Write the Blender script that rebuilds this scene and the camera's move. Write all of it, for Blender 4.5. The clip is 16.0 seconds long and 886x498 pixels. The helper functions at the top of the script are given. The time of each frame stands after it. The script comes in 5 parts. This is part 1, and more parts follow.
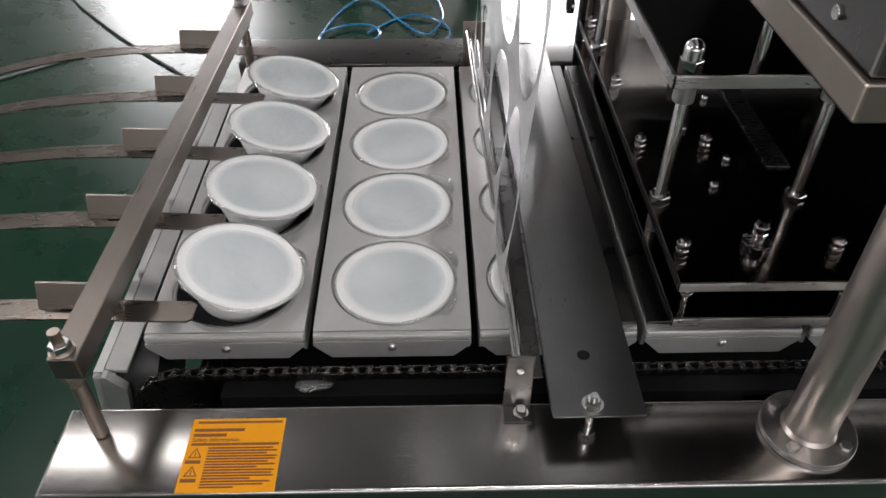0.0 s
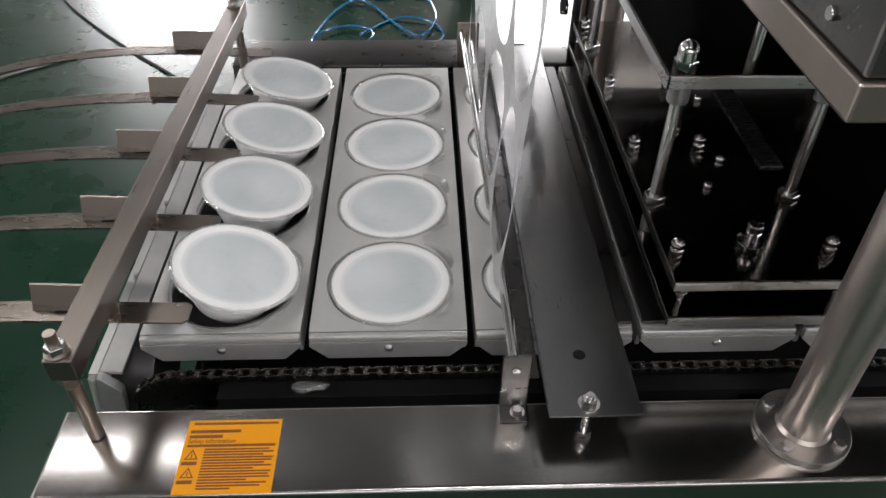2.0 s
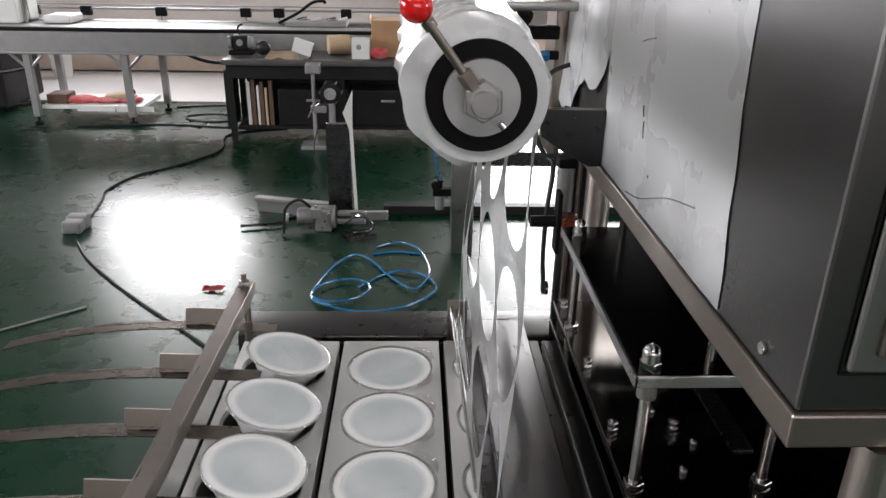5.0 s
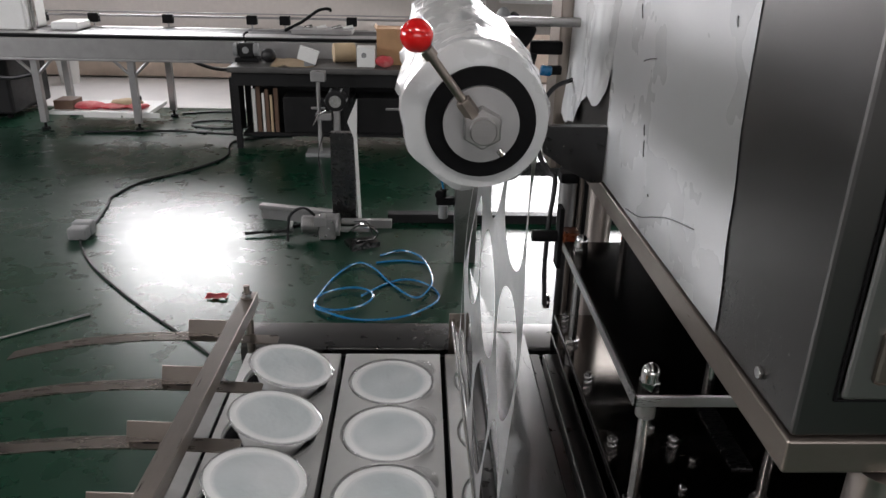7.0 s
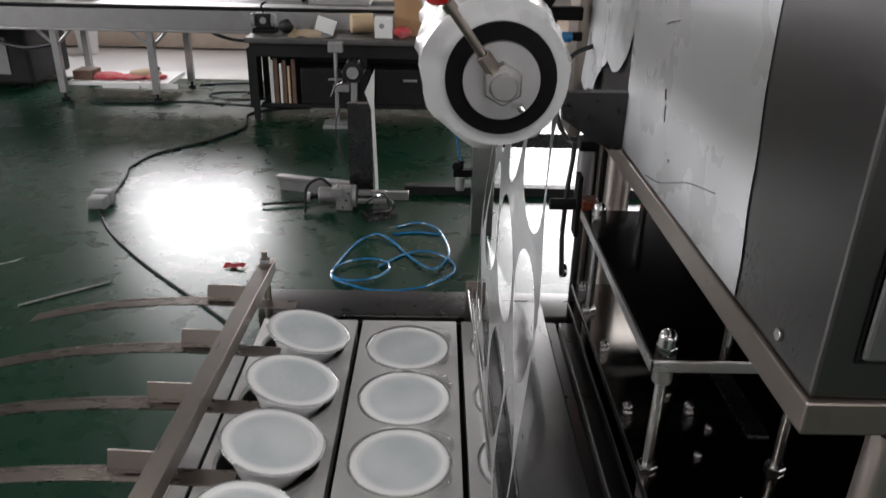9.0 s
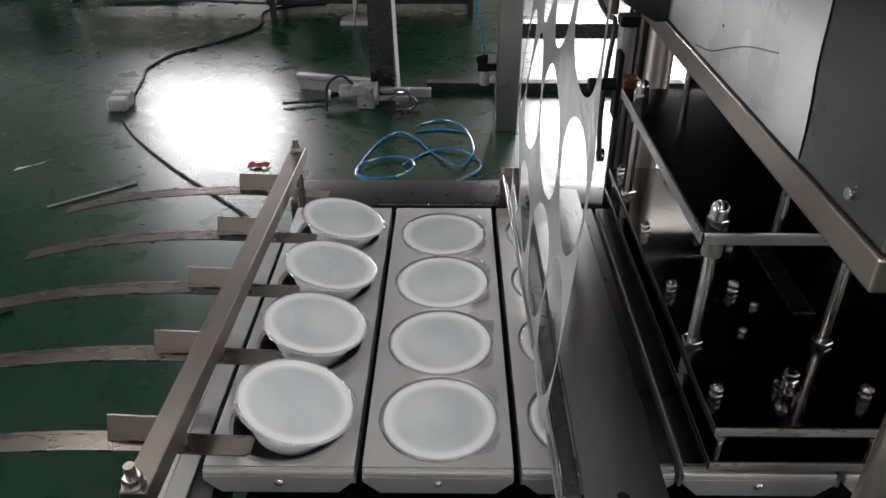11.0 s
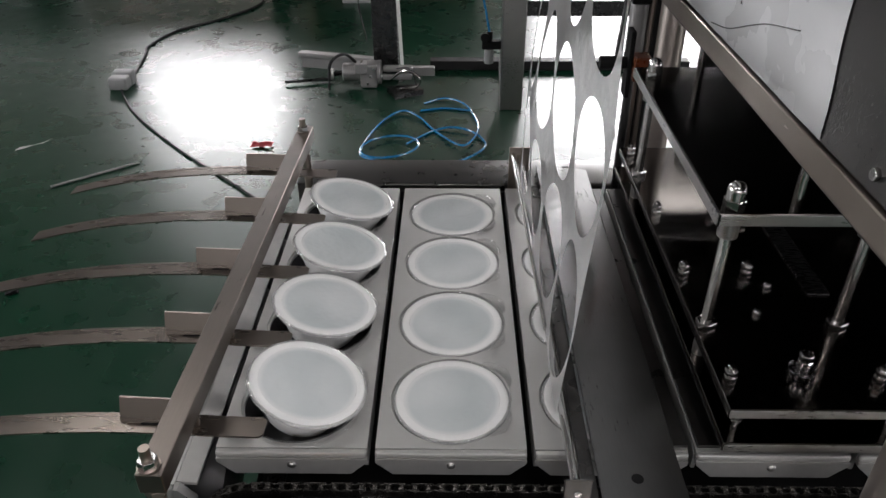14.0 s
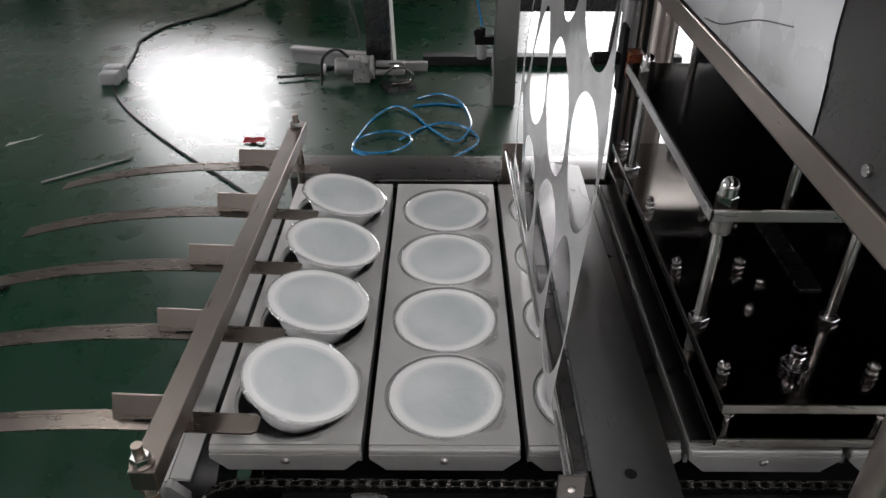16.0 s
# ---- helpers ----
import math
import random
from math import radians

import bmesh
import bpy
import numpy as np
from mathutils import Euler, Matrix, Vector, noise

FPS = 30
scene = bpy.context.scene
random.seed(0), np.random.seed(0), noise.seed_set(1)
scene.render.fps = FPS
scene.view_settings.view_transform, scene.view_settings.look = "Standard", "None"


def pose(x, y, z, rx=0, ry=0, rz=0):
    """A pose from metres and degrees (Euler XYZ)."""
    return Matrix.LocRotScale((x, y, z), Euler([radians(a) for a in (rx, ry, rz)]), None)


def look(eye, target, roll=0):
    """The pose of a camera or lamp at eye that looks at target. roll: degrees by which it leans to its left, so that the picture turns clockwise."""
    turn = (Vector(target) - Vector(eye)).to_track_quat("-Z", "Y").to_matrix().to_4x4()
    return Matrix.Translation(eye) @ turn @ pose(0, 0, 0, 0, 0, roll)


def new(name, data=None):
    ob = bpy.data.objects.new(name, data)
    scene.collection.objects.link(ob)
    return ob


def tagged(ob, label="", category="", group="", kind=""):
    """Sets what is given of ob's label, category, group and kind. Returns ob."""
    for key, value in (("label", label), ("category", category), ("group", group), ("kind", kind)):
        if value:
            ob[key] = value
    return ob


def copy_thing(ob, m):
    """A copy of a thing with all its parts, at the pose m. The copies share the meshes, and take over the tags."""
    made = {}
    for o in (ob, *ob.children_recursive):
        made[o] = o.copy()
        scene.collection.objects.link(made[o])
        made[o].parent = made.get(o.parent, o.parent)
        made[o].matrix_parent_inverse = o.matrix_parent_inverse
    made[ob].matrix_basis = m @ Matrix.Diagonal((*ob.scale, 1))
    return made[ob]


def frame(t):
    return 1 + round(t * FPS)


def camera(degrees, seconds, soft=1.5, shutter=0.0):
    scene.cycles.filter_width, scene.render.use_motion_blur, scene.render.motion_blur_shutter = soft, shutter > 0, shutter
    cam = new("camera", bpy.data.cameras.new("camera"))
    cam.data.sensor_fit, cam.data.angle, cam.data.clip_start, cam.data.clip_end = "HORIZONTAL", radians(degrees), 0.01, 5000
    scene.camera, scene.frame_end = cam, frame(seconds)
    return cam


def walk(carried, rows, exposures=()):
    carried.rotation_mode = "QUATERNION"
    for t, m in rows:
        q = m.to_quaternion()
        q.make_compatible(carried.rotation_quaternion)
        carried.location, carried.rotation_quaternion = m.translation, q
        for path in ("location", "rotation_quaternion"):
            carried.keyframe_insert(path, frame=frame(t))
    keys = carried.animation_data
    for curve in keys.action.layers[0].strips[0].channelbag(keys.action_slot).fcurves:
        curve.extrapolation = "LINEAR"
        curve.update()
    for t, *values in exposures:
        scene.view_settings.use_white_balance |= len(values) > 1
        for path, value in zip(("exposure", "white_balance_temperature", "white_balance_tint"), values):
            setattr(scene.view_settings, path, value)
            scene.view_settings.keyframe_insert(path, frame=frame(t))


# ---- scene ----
cam = camera(61.0, 16.0, soft=1.5, shutter=0.5)
PATH = [
    (0, (0.166, -0.711, 1.594), (0.203, 0.808, 0.293), 0.3),
    (0.5, (0.165, -0.714, 1.594), (0.187, 0.8, 0.288), 0.1),
    (1, (0.164, -0.717, 1.594), (0.194, 0.796, 0.286), 0.2),
    (1.5, (0.168, -0.712, 1.594), (0.22, 0.803, 0.29), 0.6),
    (2, (0.162, -0.713, 1.594), (0.218, 0.807, 0.297), 0.6),
    (2.5, (0.166, -0.713, 1.596), (0.2, 0.812, 0.302), -0.2),
    (3, (0.165, -0.713, 1.606), (0.193, 0.829, 0.333), -0.3),
    (3.5, (0.166, -0.724, 1.627), (0.228, 0.905, 0.468), 0.7),
    (4, (0.157, -0.739, 1.649), (0.248, 1.027, 0.715), 1.8),
    (4.5, (0.161, -0.747, 1.7), (0.24, 1.087, 0.905), 1.1),
    (7, (0.17, -0.748, 1.737), (0.236, 1.098, 0.969), 1.3),
    (7.5, (0.171, -0.754, 1.74), (0.225, 1.091, 0.97), 1.1),
    (8, (0.173, -0.756, 1.739), (0.223, 1.086, 0.961), 1.1),
    (8.5, (0.175, -0.752, 1.739), (0.212, 1.089, 0.958), 0.8),
    (9, (0.168, -0.753, 1.721), (0.192, 1.067, 0.891), 1.3),
    (9.5, (0.159, -0.752, 1.71), (0.141, 1.029, 0.8), 0.2),
    (10, (0.152, -0.75, 1.691), (0.129, 0.997, 0.718), 0.2),
    (12.5, (0.112, -0.752, 1.664), (0.09, 0.924, 0.573), -0.7),
    (13, (0.116, -0.74, 1.666), (0.095, 0.934, 0.571), -0.4),
    (13.5, (0.115, -0.739, 1.666), (0.094, 0.932, 0.567), -0.1),
    (14, (0.115, -0.741, 1.667), (0.09, 0.931, 0.57), -0.2),
    (14.5, (0.114, -0.741, 1.667), (0.107, 0.928, 0.565), 0.0),
    (15, (0.11, -0.746, 1.665), (0.102, 0.929, 0.571), 0.2),
    (15.5, (0.112, -0.745, 1.663), (0.102, 0.924, 0.561), 0.2),
    (16, (0.114, -0.74, 1.667), (0.108, 0.926, 0.56), 0.1),
]
walk(cam, [(t, look(eye, target, roll)) for t, eye, target, roll in PATH],
     [(0.0, 0.29), (3.0, 0.31), (4.7, 0.24), (6.8, -0.15), (9.0, -0.12), (10.0, 0.02), (12.5, -0.05), (16.0, -0.05)])

# ---- light ----
world = bpy.data.worlds.new("world")
scene.world = world
world.use_nodes = True
wn = world.node_tree
sky = wn.nodes.new("ShaderNodeTexSky")
sky.sky_type, sky.sun_disc = "NISHITA", False
sky.sun_elevation, sky.sun_rotation = radians(48), radians(-35)
wn.nodes["Background"].inputs["Strength"].default_value = 0.12
wn.links.new(sky.outputs["Color"], wn.nodes["Background"].inputs["Color"])
sun_data = bpy.data.lights.new("sun", "SUN")
sun_data.energy, sun_data.angle, sun_data.color = 1.2, radians(12), (1.0, 0.96, 0.9)
sun = new("sun", sun_data)
sun.matrix_world = look((-8, 12, 16), (0, 0, 0))


def area_lamp(name, eye, target, sx, sy, watts, color=(1, 1, 1)):
    data = bpy.data.lights.new(name, "AREA")
    data.shape, data.size, data.size_y, data.energy, data.color = "RECTANGLE", sx, sy, watts, color
    ob = new(name, data)
    ob.matrix_world = look(eye, target)
    return ob


DAY = (0.98, 0.96, 1.0)
area_lamp("daylight_fill", (-3.1, 8.95, 2.25), (-3.1, 0, 2.25), 1.8, 1.1, 125, DAY)
area_lamp("daylight_fill", (2.4, 8.95, 2.14), (2.4, 0, 2.14), 2.5, 2.3, 205, DAY)
# three added fill lamps; the west, south and east walls have no windows
area_lamp("daylight_fill", (-7.95, 1.5, 2.6), (0, 1.5, 2.6), 5.0, 1.6, 365, DAY)
area_lamp("daylight_fill", (1.0, -6.95, 2.4), (1.0, 0, 2.0), 6.0, 1.8, 105, DAY)
area_lamp("daylight_fill", (7.95, -1.0, 2.3), (0, -1.0, 1.8), 4.0, 1.5, 225, DAY)
# added lamps, all out of view; (2.3, 6.3) makes the press plate's bright patch
LAMPS = [(-2.1, 2.3), (2.3, 6.3), (-3.4, -2.6), (0.6, -2.6), (4.4, -2.6), (4.4, 2.0)]
for lx, ly in LAMPS:
    wide = 0.6 if ly > 2.2 else 0.12
    area_lamp("lamp_light", (lx, ly, 4.36), (lx, ly, 0), 1.1 if ly > 2.2 else 1.5, wide, (5 if ly > 4 else 13) if ly > 2.2 else 42, (1.0, 0.95, 0.95))

# ---- materials ----


def material(name, base, rough=0.5, metal=0.0, vary=0.12, scale=8.0, fine=60.0, bump=0.1, stretch=(1, 1, 1),
             spread=0.12, coat=0.0, second=None, stain=0.5, spec=0.5, per_object=0.0, depth=0.004):
    """Principled surface: colour varies at a large and a fine scale, roughness and relief follow the grain."""
    m = bpy.data.materials.new(name)
    m.use_nodes = True
    t = m.node_tree
    N, Lk = t.nodes, t.links
    b = N["Principled BSDF"]
    co = N.new("ShaderNodeTexCoord")
    mp = N.new("ShaderNodeMapping")
    mp.inputs["Scale"].default_value = stretch
    Lk.new(co.outputs["Object"], mp.inputs["Vector"])
    big = N.new("ShaderNodeTexNoise")
    big.inputs["Scale"].default_value, big.inputs["Detail"].default_value = scale, 4
    Lk.new(co.outputs["Object"], big.inputs["Vector"])
    small = N.new("ShaderNodeTexNoise")
    small.inputs["Scale"].default_value, small.inputs["Detail"].default_value = fine, 3
    Lk.new(mp.outputs["Vector"], small.inputs["Vector"])
    second = second or tuple(c * (1 - stain) for c in base)
    ramp = N.new("ShaderNodeValToRGB")
    ramp.color_ramp.elements[0].position, ramp.color_ramp.elements[1].position = 0.42, 0.75
    ramp.color_ramp.elements[0].color, ramp.color_ramp.elements[1].color = (0, 0, 0, 1), (vary * 2, vary * 2, vary * 2, 1)
    Lk.new(big.outputs["Fac"], ramp.inputs["Fac"])
    mix = N.new("ShaderNodeMix")
    mix.data_type = "RGBA"
    mix.inputs[6].default_value, mix.inputs[7].default_value = (*base, 1), (*second, 1)
    Lk.new(ramp.outputs["Color"], mix.inputs[0])
    hsv = N.new("ShaderNodeHueSaturation")
    Lk.new(mix.outputs[2], hsv.inputs["Color"])
    val = N.new("ShaderNodeMath")
    val.operation = "MULTIPLY_ADD"
    val.inputs[1].default_value, val.inputs[2].default_value = vary, 1 - vary / 2
    Lk.new(small.outputs["Fac"], val.inputs[0])
    last = val
    if per_object:
        info = N.new("ShaderNodeObjectInfo")
        pm = N.new("ShaderNodeMath")
        pm.operation = "MULTIPLY_ADD"
        pm.inputs[1].default_value, pm.inputs[2].default_value = per_object, -per_object / 2
        Lk.new(info.outputs["Random"], pm.inputs[0])
        last = N.new("ShaderNodeMath")
        Lk.new(val.outputs[0], last.inputs[0])
        Lk.new(pm.outputs[0], last.inputs[1])
    Lk.new(last.outputs[0], hsv.inputs["Value"])
    Lk.new(hsv.outputs["Color"], b.inputs["Base Color"])
    rr = N.new("ShaderNodeMapRange")
    rr.inputs["To Min"].default_value, rr.inputs["To Max"].default_value = max(0.02, rough - spread), min(1, rough + spread)
    rr.inputs["From Min"].default_value, rr.inputs["From Max"].default_value = 0.3, 0.7
    sm = N.new("ShaderNodeMath")
    sm.operation = "MULTIPLY_ADD"
    sm.inputs[1].default_value, sm.inputs[2].default_value = 0.5, 0.0
    half = N.new("ShaderNodeMath")
    half.operation = "MULTIPLY_ADD"
    half.inputs[1].default_value = 0.5
    Lk.new(small.outputs["Fac"], sm.inputs[0])
    Lk.new(big.outputs["Fac"], half.inputs[0])
    Lk.new(sm.outputs[0], half.inputs[2])
    Lk.new(half.outputs[0], rr.inputs["Value"])
    Lk.new(rr.outputs["Result"], b.inputs["Roughness"])
    b.inputs["Metallic"].default_value = metal
    b.inputs["Specular IOR Level"].default_value = spec
    b.inputs["Coat Weight"].default_value = coat
    if bump:
        bm_ = N.new("ShaderNodeBump")
        bm_.inputs["Strength"].default_value, bm_.inputs["Distance"].default_value = bump, depth
        Lk.new(half.outputs[0], bm_.inputs["Height"])
        Lk.new(bm_.outputs["Normal"], b.inputs["Normal"])
    return m


def film_material(name, tint, clear, rough, grain=28, ior=1.6):
    """Thin plastic film: partly see-through, with a sharp gloss on top and fine crinkles."""
    m = bpy.data.materials.new(name)
    m.use_nodes = True
    t = m.node_tree
    N, Lk = t.nodes, t.links
    N.remove(N["Principled BSDF"])
    co = N.new("ShaderNodeTexCoord")
    noise_ = N.new("ShaderNodeTexNoise")
    noise_.inputs["Scale"].default_value, noise_.inputs["Detail"].default_value = grain, 3
    Lk.new(co.outputs["Object"], noise_.inputs["Vector"])
    bp = N.new("ShaderNodeBump")
    bp.inputs["Strength"].default_value, bp.inputs["Distance"].default_value = 0.6, 0.008
    Lk.new(noise_.outputs["Fac"], bp.inputs["Height"])
    body = N.new("ShaderNodeBsdfDiffuse")
    body.inputs["Color"].default_value = (*tint, 1)
    tr = N.new("ShaderNodeBsdfTransparent")
    mx = N.new("ShaderNodeMixShader")
    mx.inputs[0].default_value = 1 - clear
    Lk.new(tr.outputs[0], mx.inputs[1])
    Lk.new(body.outputs[0], mx.inputs[2])
    gl = N.new("ShaderNodeBsdfGlossy")
    gl.inputs["Roughness"].default_value = rough
    Lk.new(bp.outputs["Normal"], gl.inputs["Normal"])
    fr_ = N.new("ShaderNodeFresnel")
    fr_.inputs["IOR"].default_value = ior
    Lk.new(bp.outputs["Normal"], fr_.inputs["Normal"])
    top_mix = N.new("ShaderNodeMixShader")
    Lk.new(fr_.outputs[0], top_mix.inputs[0])
    Lk.new(mx.outputs[0], top_mix.inputs[1])
    Lk.new(gl.outputs[0], top_mix.inputs[2])
    Lk.new(top_mix.outputs[0], N["Material Output"].inputs["Surface"])
    return m


def lid_material(name, base, pale):
    """Frosted sealing film: soft cloudy tone, slack waves, a little gloss; each lid differs slightly."""
    m = bpy.data.materials.new(name)
    m.use_nodes = True
    N, Lk = m.node_tree.nodes, m.node_tree.links
    b = N["Principled BSDF"]
    co = N.new("ShaderNodeTexCoord")
    info = N.new("ShaderNodeObjectInfo")
    shift = N.new("ShaderNodeVectorMath")
    Lk.new(co.outputs["Object"], shift.inputs[0])
    Lk.new(info.outputs["Random"], shift.inputs[1])
    cloud = N.new("ShaderNodeTexNoise")
    cloud.inputs["Scale"].default_value, cloud.inputs["Detail"].default_value = 13, 0.6
    Lk.new(shift.outputs[0], cloud.inputs["Vector"])
    mr = N.new("ShaderNodeMapRange")
    mr.inputs["From Min"].default_value, mr.inputs["From Max"].default_value = 0.25, 0.8
    Lk.new(cloud.outputs["Fac"], mr.inputs["Value"])
    mix = N.new("ShaderNodeMix")
    mix.data_type = "RGBA"
    mix.inputs[6].default_value, mix.inputs[7].default_value = (*base, 1), (*pale, 1)
    Lk.new(mr.outputs["Result"], mix.inputs[0])
    span = N.new("ShaderNodeVectorMath")
    span.operation = "LENGTH"
    Lk.new(co.outputs["Object"], span.inputs[0])
    seal = N.new("ShaderNodeMapRange")
    seal.interpolation_type = "SMOOTHSTEP"
    seal.inputs["From Min"].default_value, seal.inputs["From Max"].default_value = 0.064, 0.0745
    Lk.new(span.outputs["Value"], seal.inputs["Value"])
    to_rim = N.new("ShaderNodeMix")
    to_rim.data_type = "RGBA"
    to_rim.inputs[7].default_value = (0.80, 0.81, 0.81, 1)
    Lk.new(seal.outputs["Result"], to_rim.inputs[0])
    Lk.new(mix.outputs[2], to_rim.inputs[6])
    Lk.new(to_rim.outputs[2], b.inputs["Base Color"])
    waves = N.new("ShaderNodeTexNoise")
    waves.inputs["Scale"].default_value, waves.inputs["Detail"].default_value = 55, 1.5
    Lk.new(shift.outputs[0], waves.inputs["Vector"])
    bp = N.new("ShaderNodeBump")
    bp.inputs["Strength"].default_value, bp.inputs["Distance"].default_value = 0.5, 0.004
    Lk.new(waves.outputs["Fac"], bp.inputs["Height"])
    Lk.new(bp.outputs["Normal"], b.inputs["Normal"])
    b.inputs["Roughness"].default_value = 0.11
    b.inputs["Specular IOR Level"].default_value = 0.7
    return m


def glow(name, color, strength):
    m = bpy.data.materials.new(name)
    m.use_nodes = True
    b = m.node_tree.nodes["Principled BSDF"]
    b.inputs["Base Color"].default_value = (*color, 1)
    b.inputs["Emission Color"].default_value, b.inputs["Emission Strength"].default_value = (*color, 1), strength
    return m


STEEL = material("brushed_steel", (0.36, 0.35, 0.34), 0.34, 1.0, 0.14, 5, 40, 0.08, (1, 14, 14), 0.10, depth=0.001)
STEEL_Y = material("brushed_steel_across", (0.30, 0.295, 0.29), 0.36, 1.0, 0.16, 5, 40, 0.08, (14, 1, 14), 0.10, depth=0.001)
STEEL_WARM = material("brown_steel", (0.33, 0.285, 0.25), 0.36, 1.0, 0.16, 6, 45, 0.08, (10, 1, 10), 0.10, depth=0.001)
DIM_STEEL = material("dim_steel", (0.10, 0.097, 0.095), 0.30, 1.0, 0.08, 5, 30, 0.0, (1, 1, 1), 0.06)
PALE_FLOOR = material("pale_floor", (0.66, 0.64, 0.63), 0.45, 0.0, 0.25, 0.8, 8, 0.2, spread=0.15, stain=0.35, depth=0.006)
DARK_STEEL = material("dark_steel", (0.075, 0.074, 0.075), 0.28, 1.0, 0.2, 6, 50, 0.0, (1, 6, 1), 0.1, depth=0.001)
COLUMN = material("column_steel", (0.56, 0.50, 0.46), 0.36, 1.0, 0.10, 6, 50, 0.015, (10, 10, 1), 0.06, depth=0.001)
STRAP = material("strap_steel", (0.30, 0.262, 0.235), 0.28, 1.0, 0.0, 9, 18, 0.0, (0.6, 3, 3), 0.04, depth=0.001)
EDGE = material("machined_edge", (0.55, 0.54, 0.53), 0.32, 1.0, 0.2, 9, 60, 0.05, (1, 6, 6), 0.1, depth=0.001)
BARM = material("bar_steel", (0.225, 0.198, 0.178), 0.34, 1.0, 0.22, 5, 60, 0.02, (8, 0.35, 8), 0.10, depth=0.001)
CABM = material("cabinet_steel", (0.155, 0.15, 0.147), 0.3, 1.0, 0.05, 3, 130, 0.02, (8, 8, 1), 0.05, depth=0.001)
GUIDE = material("dull_sheet_steel", (0.23, 0.23, 0.23), 0.34, 1.0, 0.2, 5, 40, 0.06, (14, 1, 14), 0.1, depth=0.001)
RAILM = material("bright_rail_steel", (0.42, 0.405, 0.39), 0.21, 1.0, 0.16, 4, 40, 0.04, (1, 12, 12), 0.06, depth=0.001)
EDGEF = film_material("crinkled_film", (0.85, 0.86, 0.86), 0.72, 0.06, 45, 1.9)
PLATE = material("ground_steel_plate", (0.14, 0.128, 0.12), 0.13, 1.0, 0.10, 7, 60, 0.01, (1, 6, 1), 0.04, depth=0.001)
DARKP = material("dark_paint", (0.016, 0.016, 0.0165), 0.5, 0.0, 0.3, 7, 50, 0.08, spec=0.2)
CHROME = material("polished_steel", (0.6, 0.59, 0.58), 0.16, 1.0, 0.1, 12, 80, 0.03, spread=0.06, depth=0.001)
ALU = material("milled_aluminium", (0.60, 0.60, 0.585), 0.42, 0.7, 0.10, 7, 90, 0.06, (1, 3, 1), 0.08, per_object=0.06, depth=0.001)
ALU_SIDE = material("cast_aluminium_edge", (0.52, 0.52, 0.51), 0.45, 0.8, 0.16, 12, 70, 0.1, (3, 1, 1), 0.1, depth=0.001)
# aluminium with the shade inside the tray cups put into its colour
POCKET = material("shaded_aluminium", (0.06, 0.06, 0.062), 0.5, 0.6, 0.3, 12, 60, 0.1, depth=0.001)
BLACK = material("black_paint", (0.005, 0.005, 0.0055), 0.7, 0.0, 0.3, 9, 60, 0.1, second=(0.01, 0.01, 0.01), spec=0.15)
CHAINM = material("oiled_chain_steel", (0.10, 0.095, 0.09), 0.3, 1.0, 0.3, 60, 300, 0.1, per_object=0.2, depth=0.0005)
RUBBER = material("black_rubber", (0.004, 0.004, 0.0045), 0.75, 0.0, 0.25, 20, 120, 0.1, spec=0.15)
BOWL = material("white_plastic", (0.90, 0.905, 0.90), 0.16, 0.0, 0.04, 14, 90, 0.16, coat=0.6, stain=0.08, per_object=0.03)
LID = lid_material("sealed_film_lid", (0.55, 0.60, 0.61), (0.69, 0.72, 0.725))
BEAD = film_material("glint_bead", (0.88, 0.89, 0.89), 0.45, 0.04, 120, 2.2)
CLEAR = film_material("clear_film", (0.85, 0.86, 0.86), 0.90, 0.05, 14, 1.7)
SCRAP = film_material("milky_film", (0.88, 0.89, 0.90), 0.07, 0.3)
ROLLM = material("wound_film", (0.57, 0.58, 0.58), 0.25, 0.0, 0.10, 9, 30, 0.5, coat=0.3, stain=0.2, depth=0.006)
WHITE = material("white_paint", (0.74, 0.74, 0.72), 0.45, 0.0, 0.1, 6, 60, 0.05, stain=0.2)
PROTECT = material("protective_film", (0.66, 0.67, 0.675), 0.30, 0.0, 0.05, 3, 9, 0.12, stain=0.10, depth=0.004)
RED = material("red_plastic", (0.70, 0.012, 0.012), 0.16, 0.0, 0.05, 20, 90, 0.01, coat=0.5)
RED_CLOTH = material("red_cloth", (0.5, 0.05, 0.06), 0.8, 0.0, 0.3, 12, 80, 0.6, second=(0.65, 0.35, 0.33))
BLUE = material("blue_hose", (0.010, 0.16, 0.36), 0.25, 0.0, 0.15, 10, 60, 0.02, coat=0.3)
CABLE = material("black_cable", (0.009, 0.009, 0.010), 0.5, 0.0, 0.2, 20, 80, 0.05)
YELLOW = material("orange_sticker", (0.86, 0.35, 0.003), 0.5, 0.0, 0.06, 12, 80, 0.02, stain=0.15, spec=0.25)
INK = material("sticker_ink", (0.22, 0.07, 0.02), 0.5, 0.0, 0.1, 30, 90, 0.0)
CARD = material("brown_cardboard", (0.42, 0.25, 0.13), 0.8, 0.0, 0.15, 8, 60, 0.1)
TAN = material("tan_paper", (0.55, 0.42, 0.27), 0.75, 0.0, 0.15, 8, 60, 0.1)
WOOD = material("dark_wood", (0.13, 0.075, 0.048), 0.6, 0.0, 0.25, 8, 50, 0.1, (1, 1, 0.2))
GREYP = material("grey_paint", (0.24, 0.245, 0.245), 0.5, 0.0, 0.2, 7, 60, 0.08)
LIGHTG = material("light_grey_metal", (0.36, 0.355, 0.35), 0.4, 0.6, 0.15, 7, 60, 0.05)
ORANGE = material("amber_plastic", (0.12, 0.03, 0.008), 0.3, 0.0, 0.1, 20, 80, 0.0)
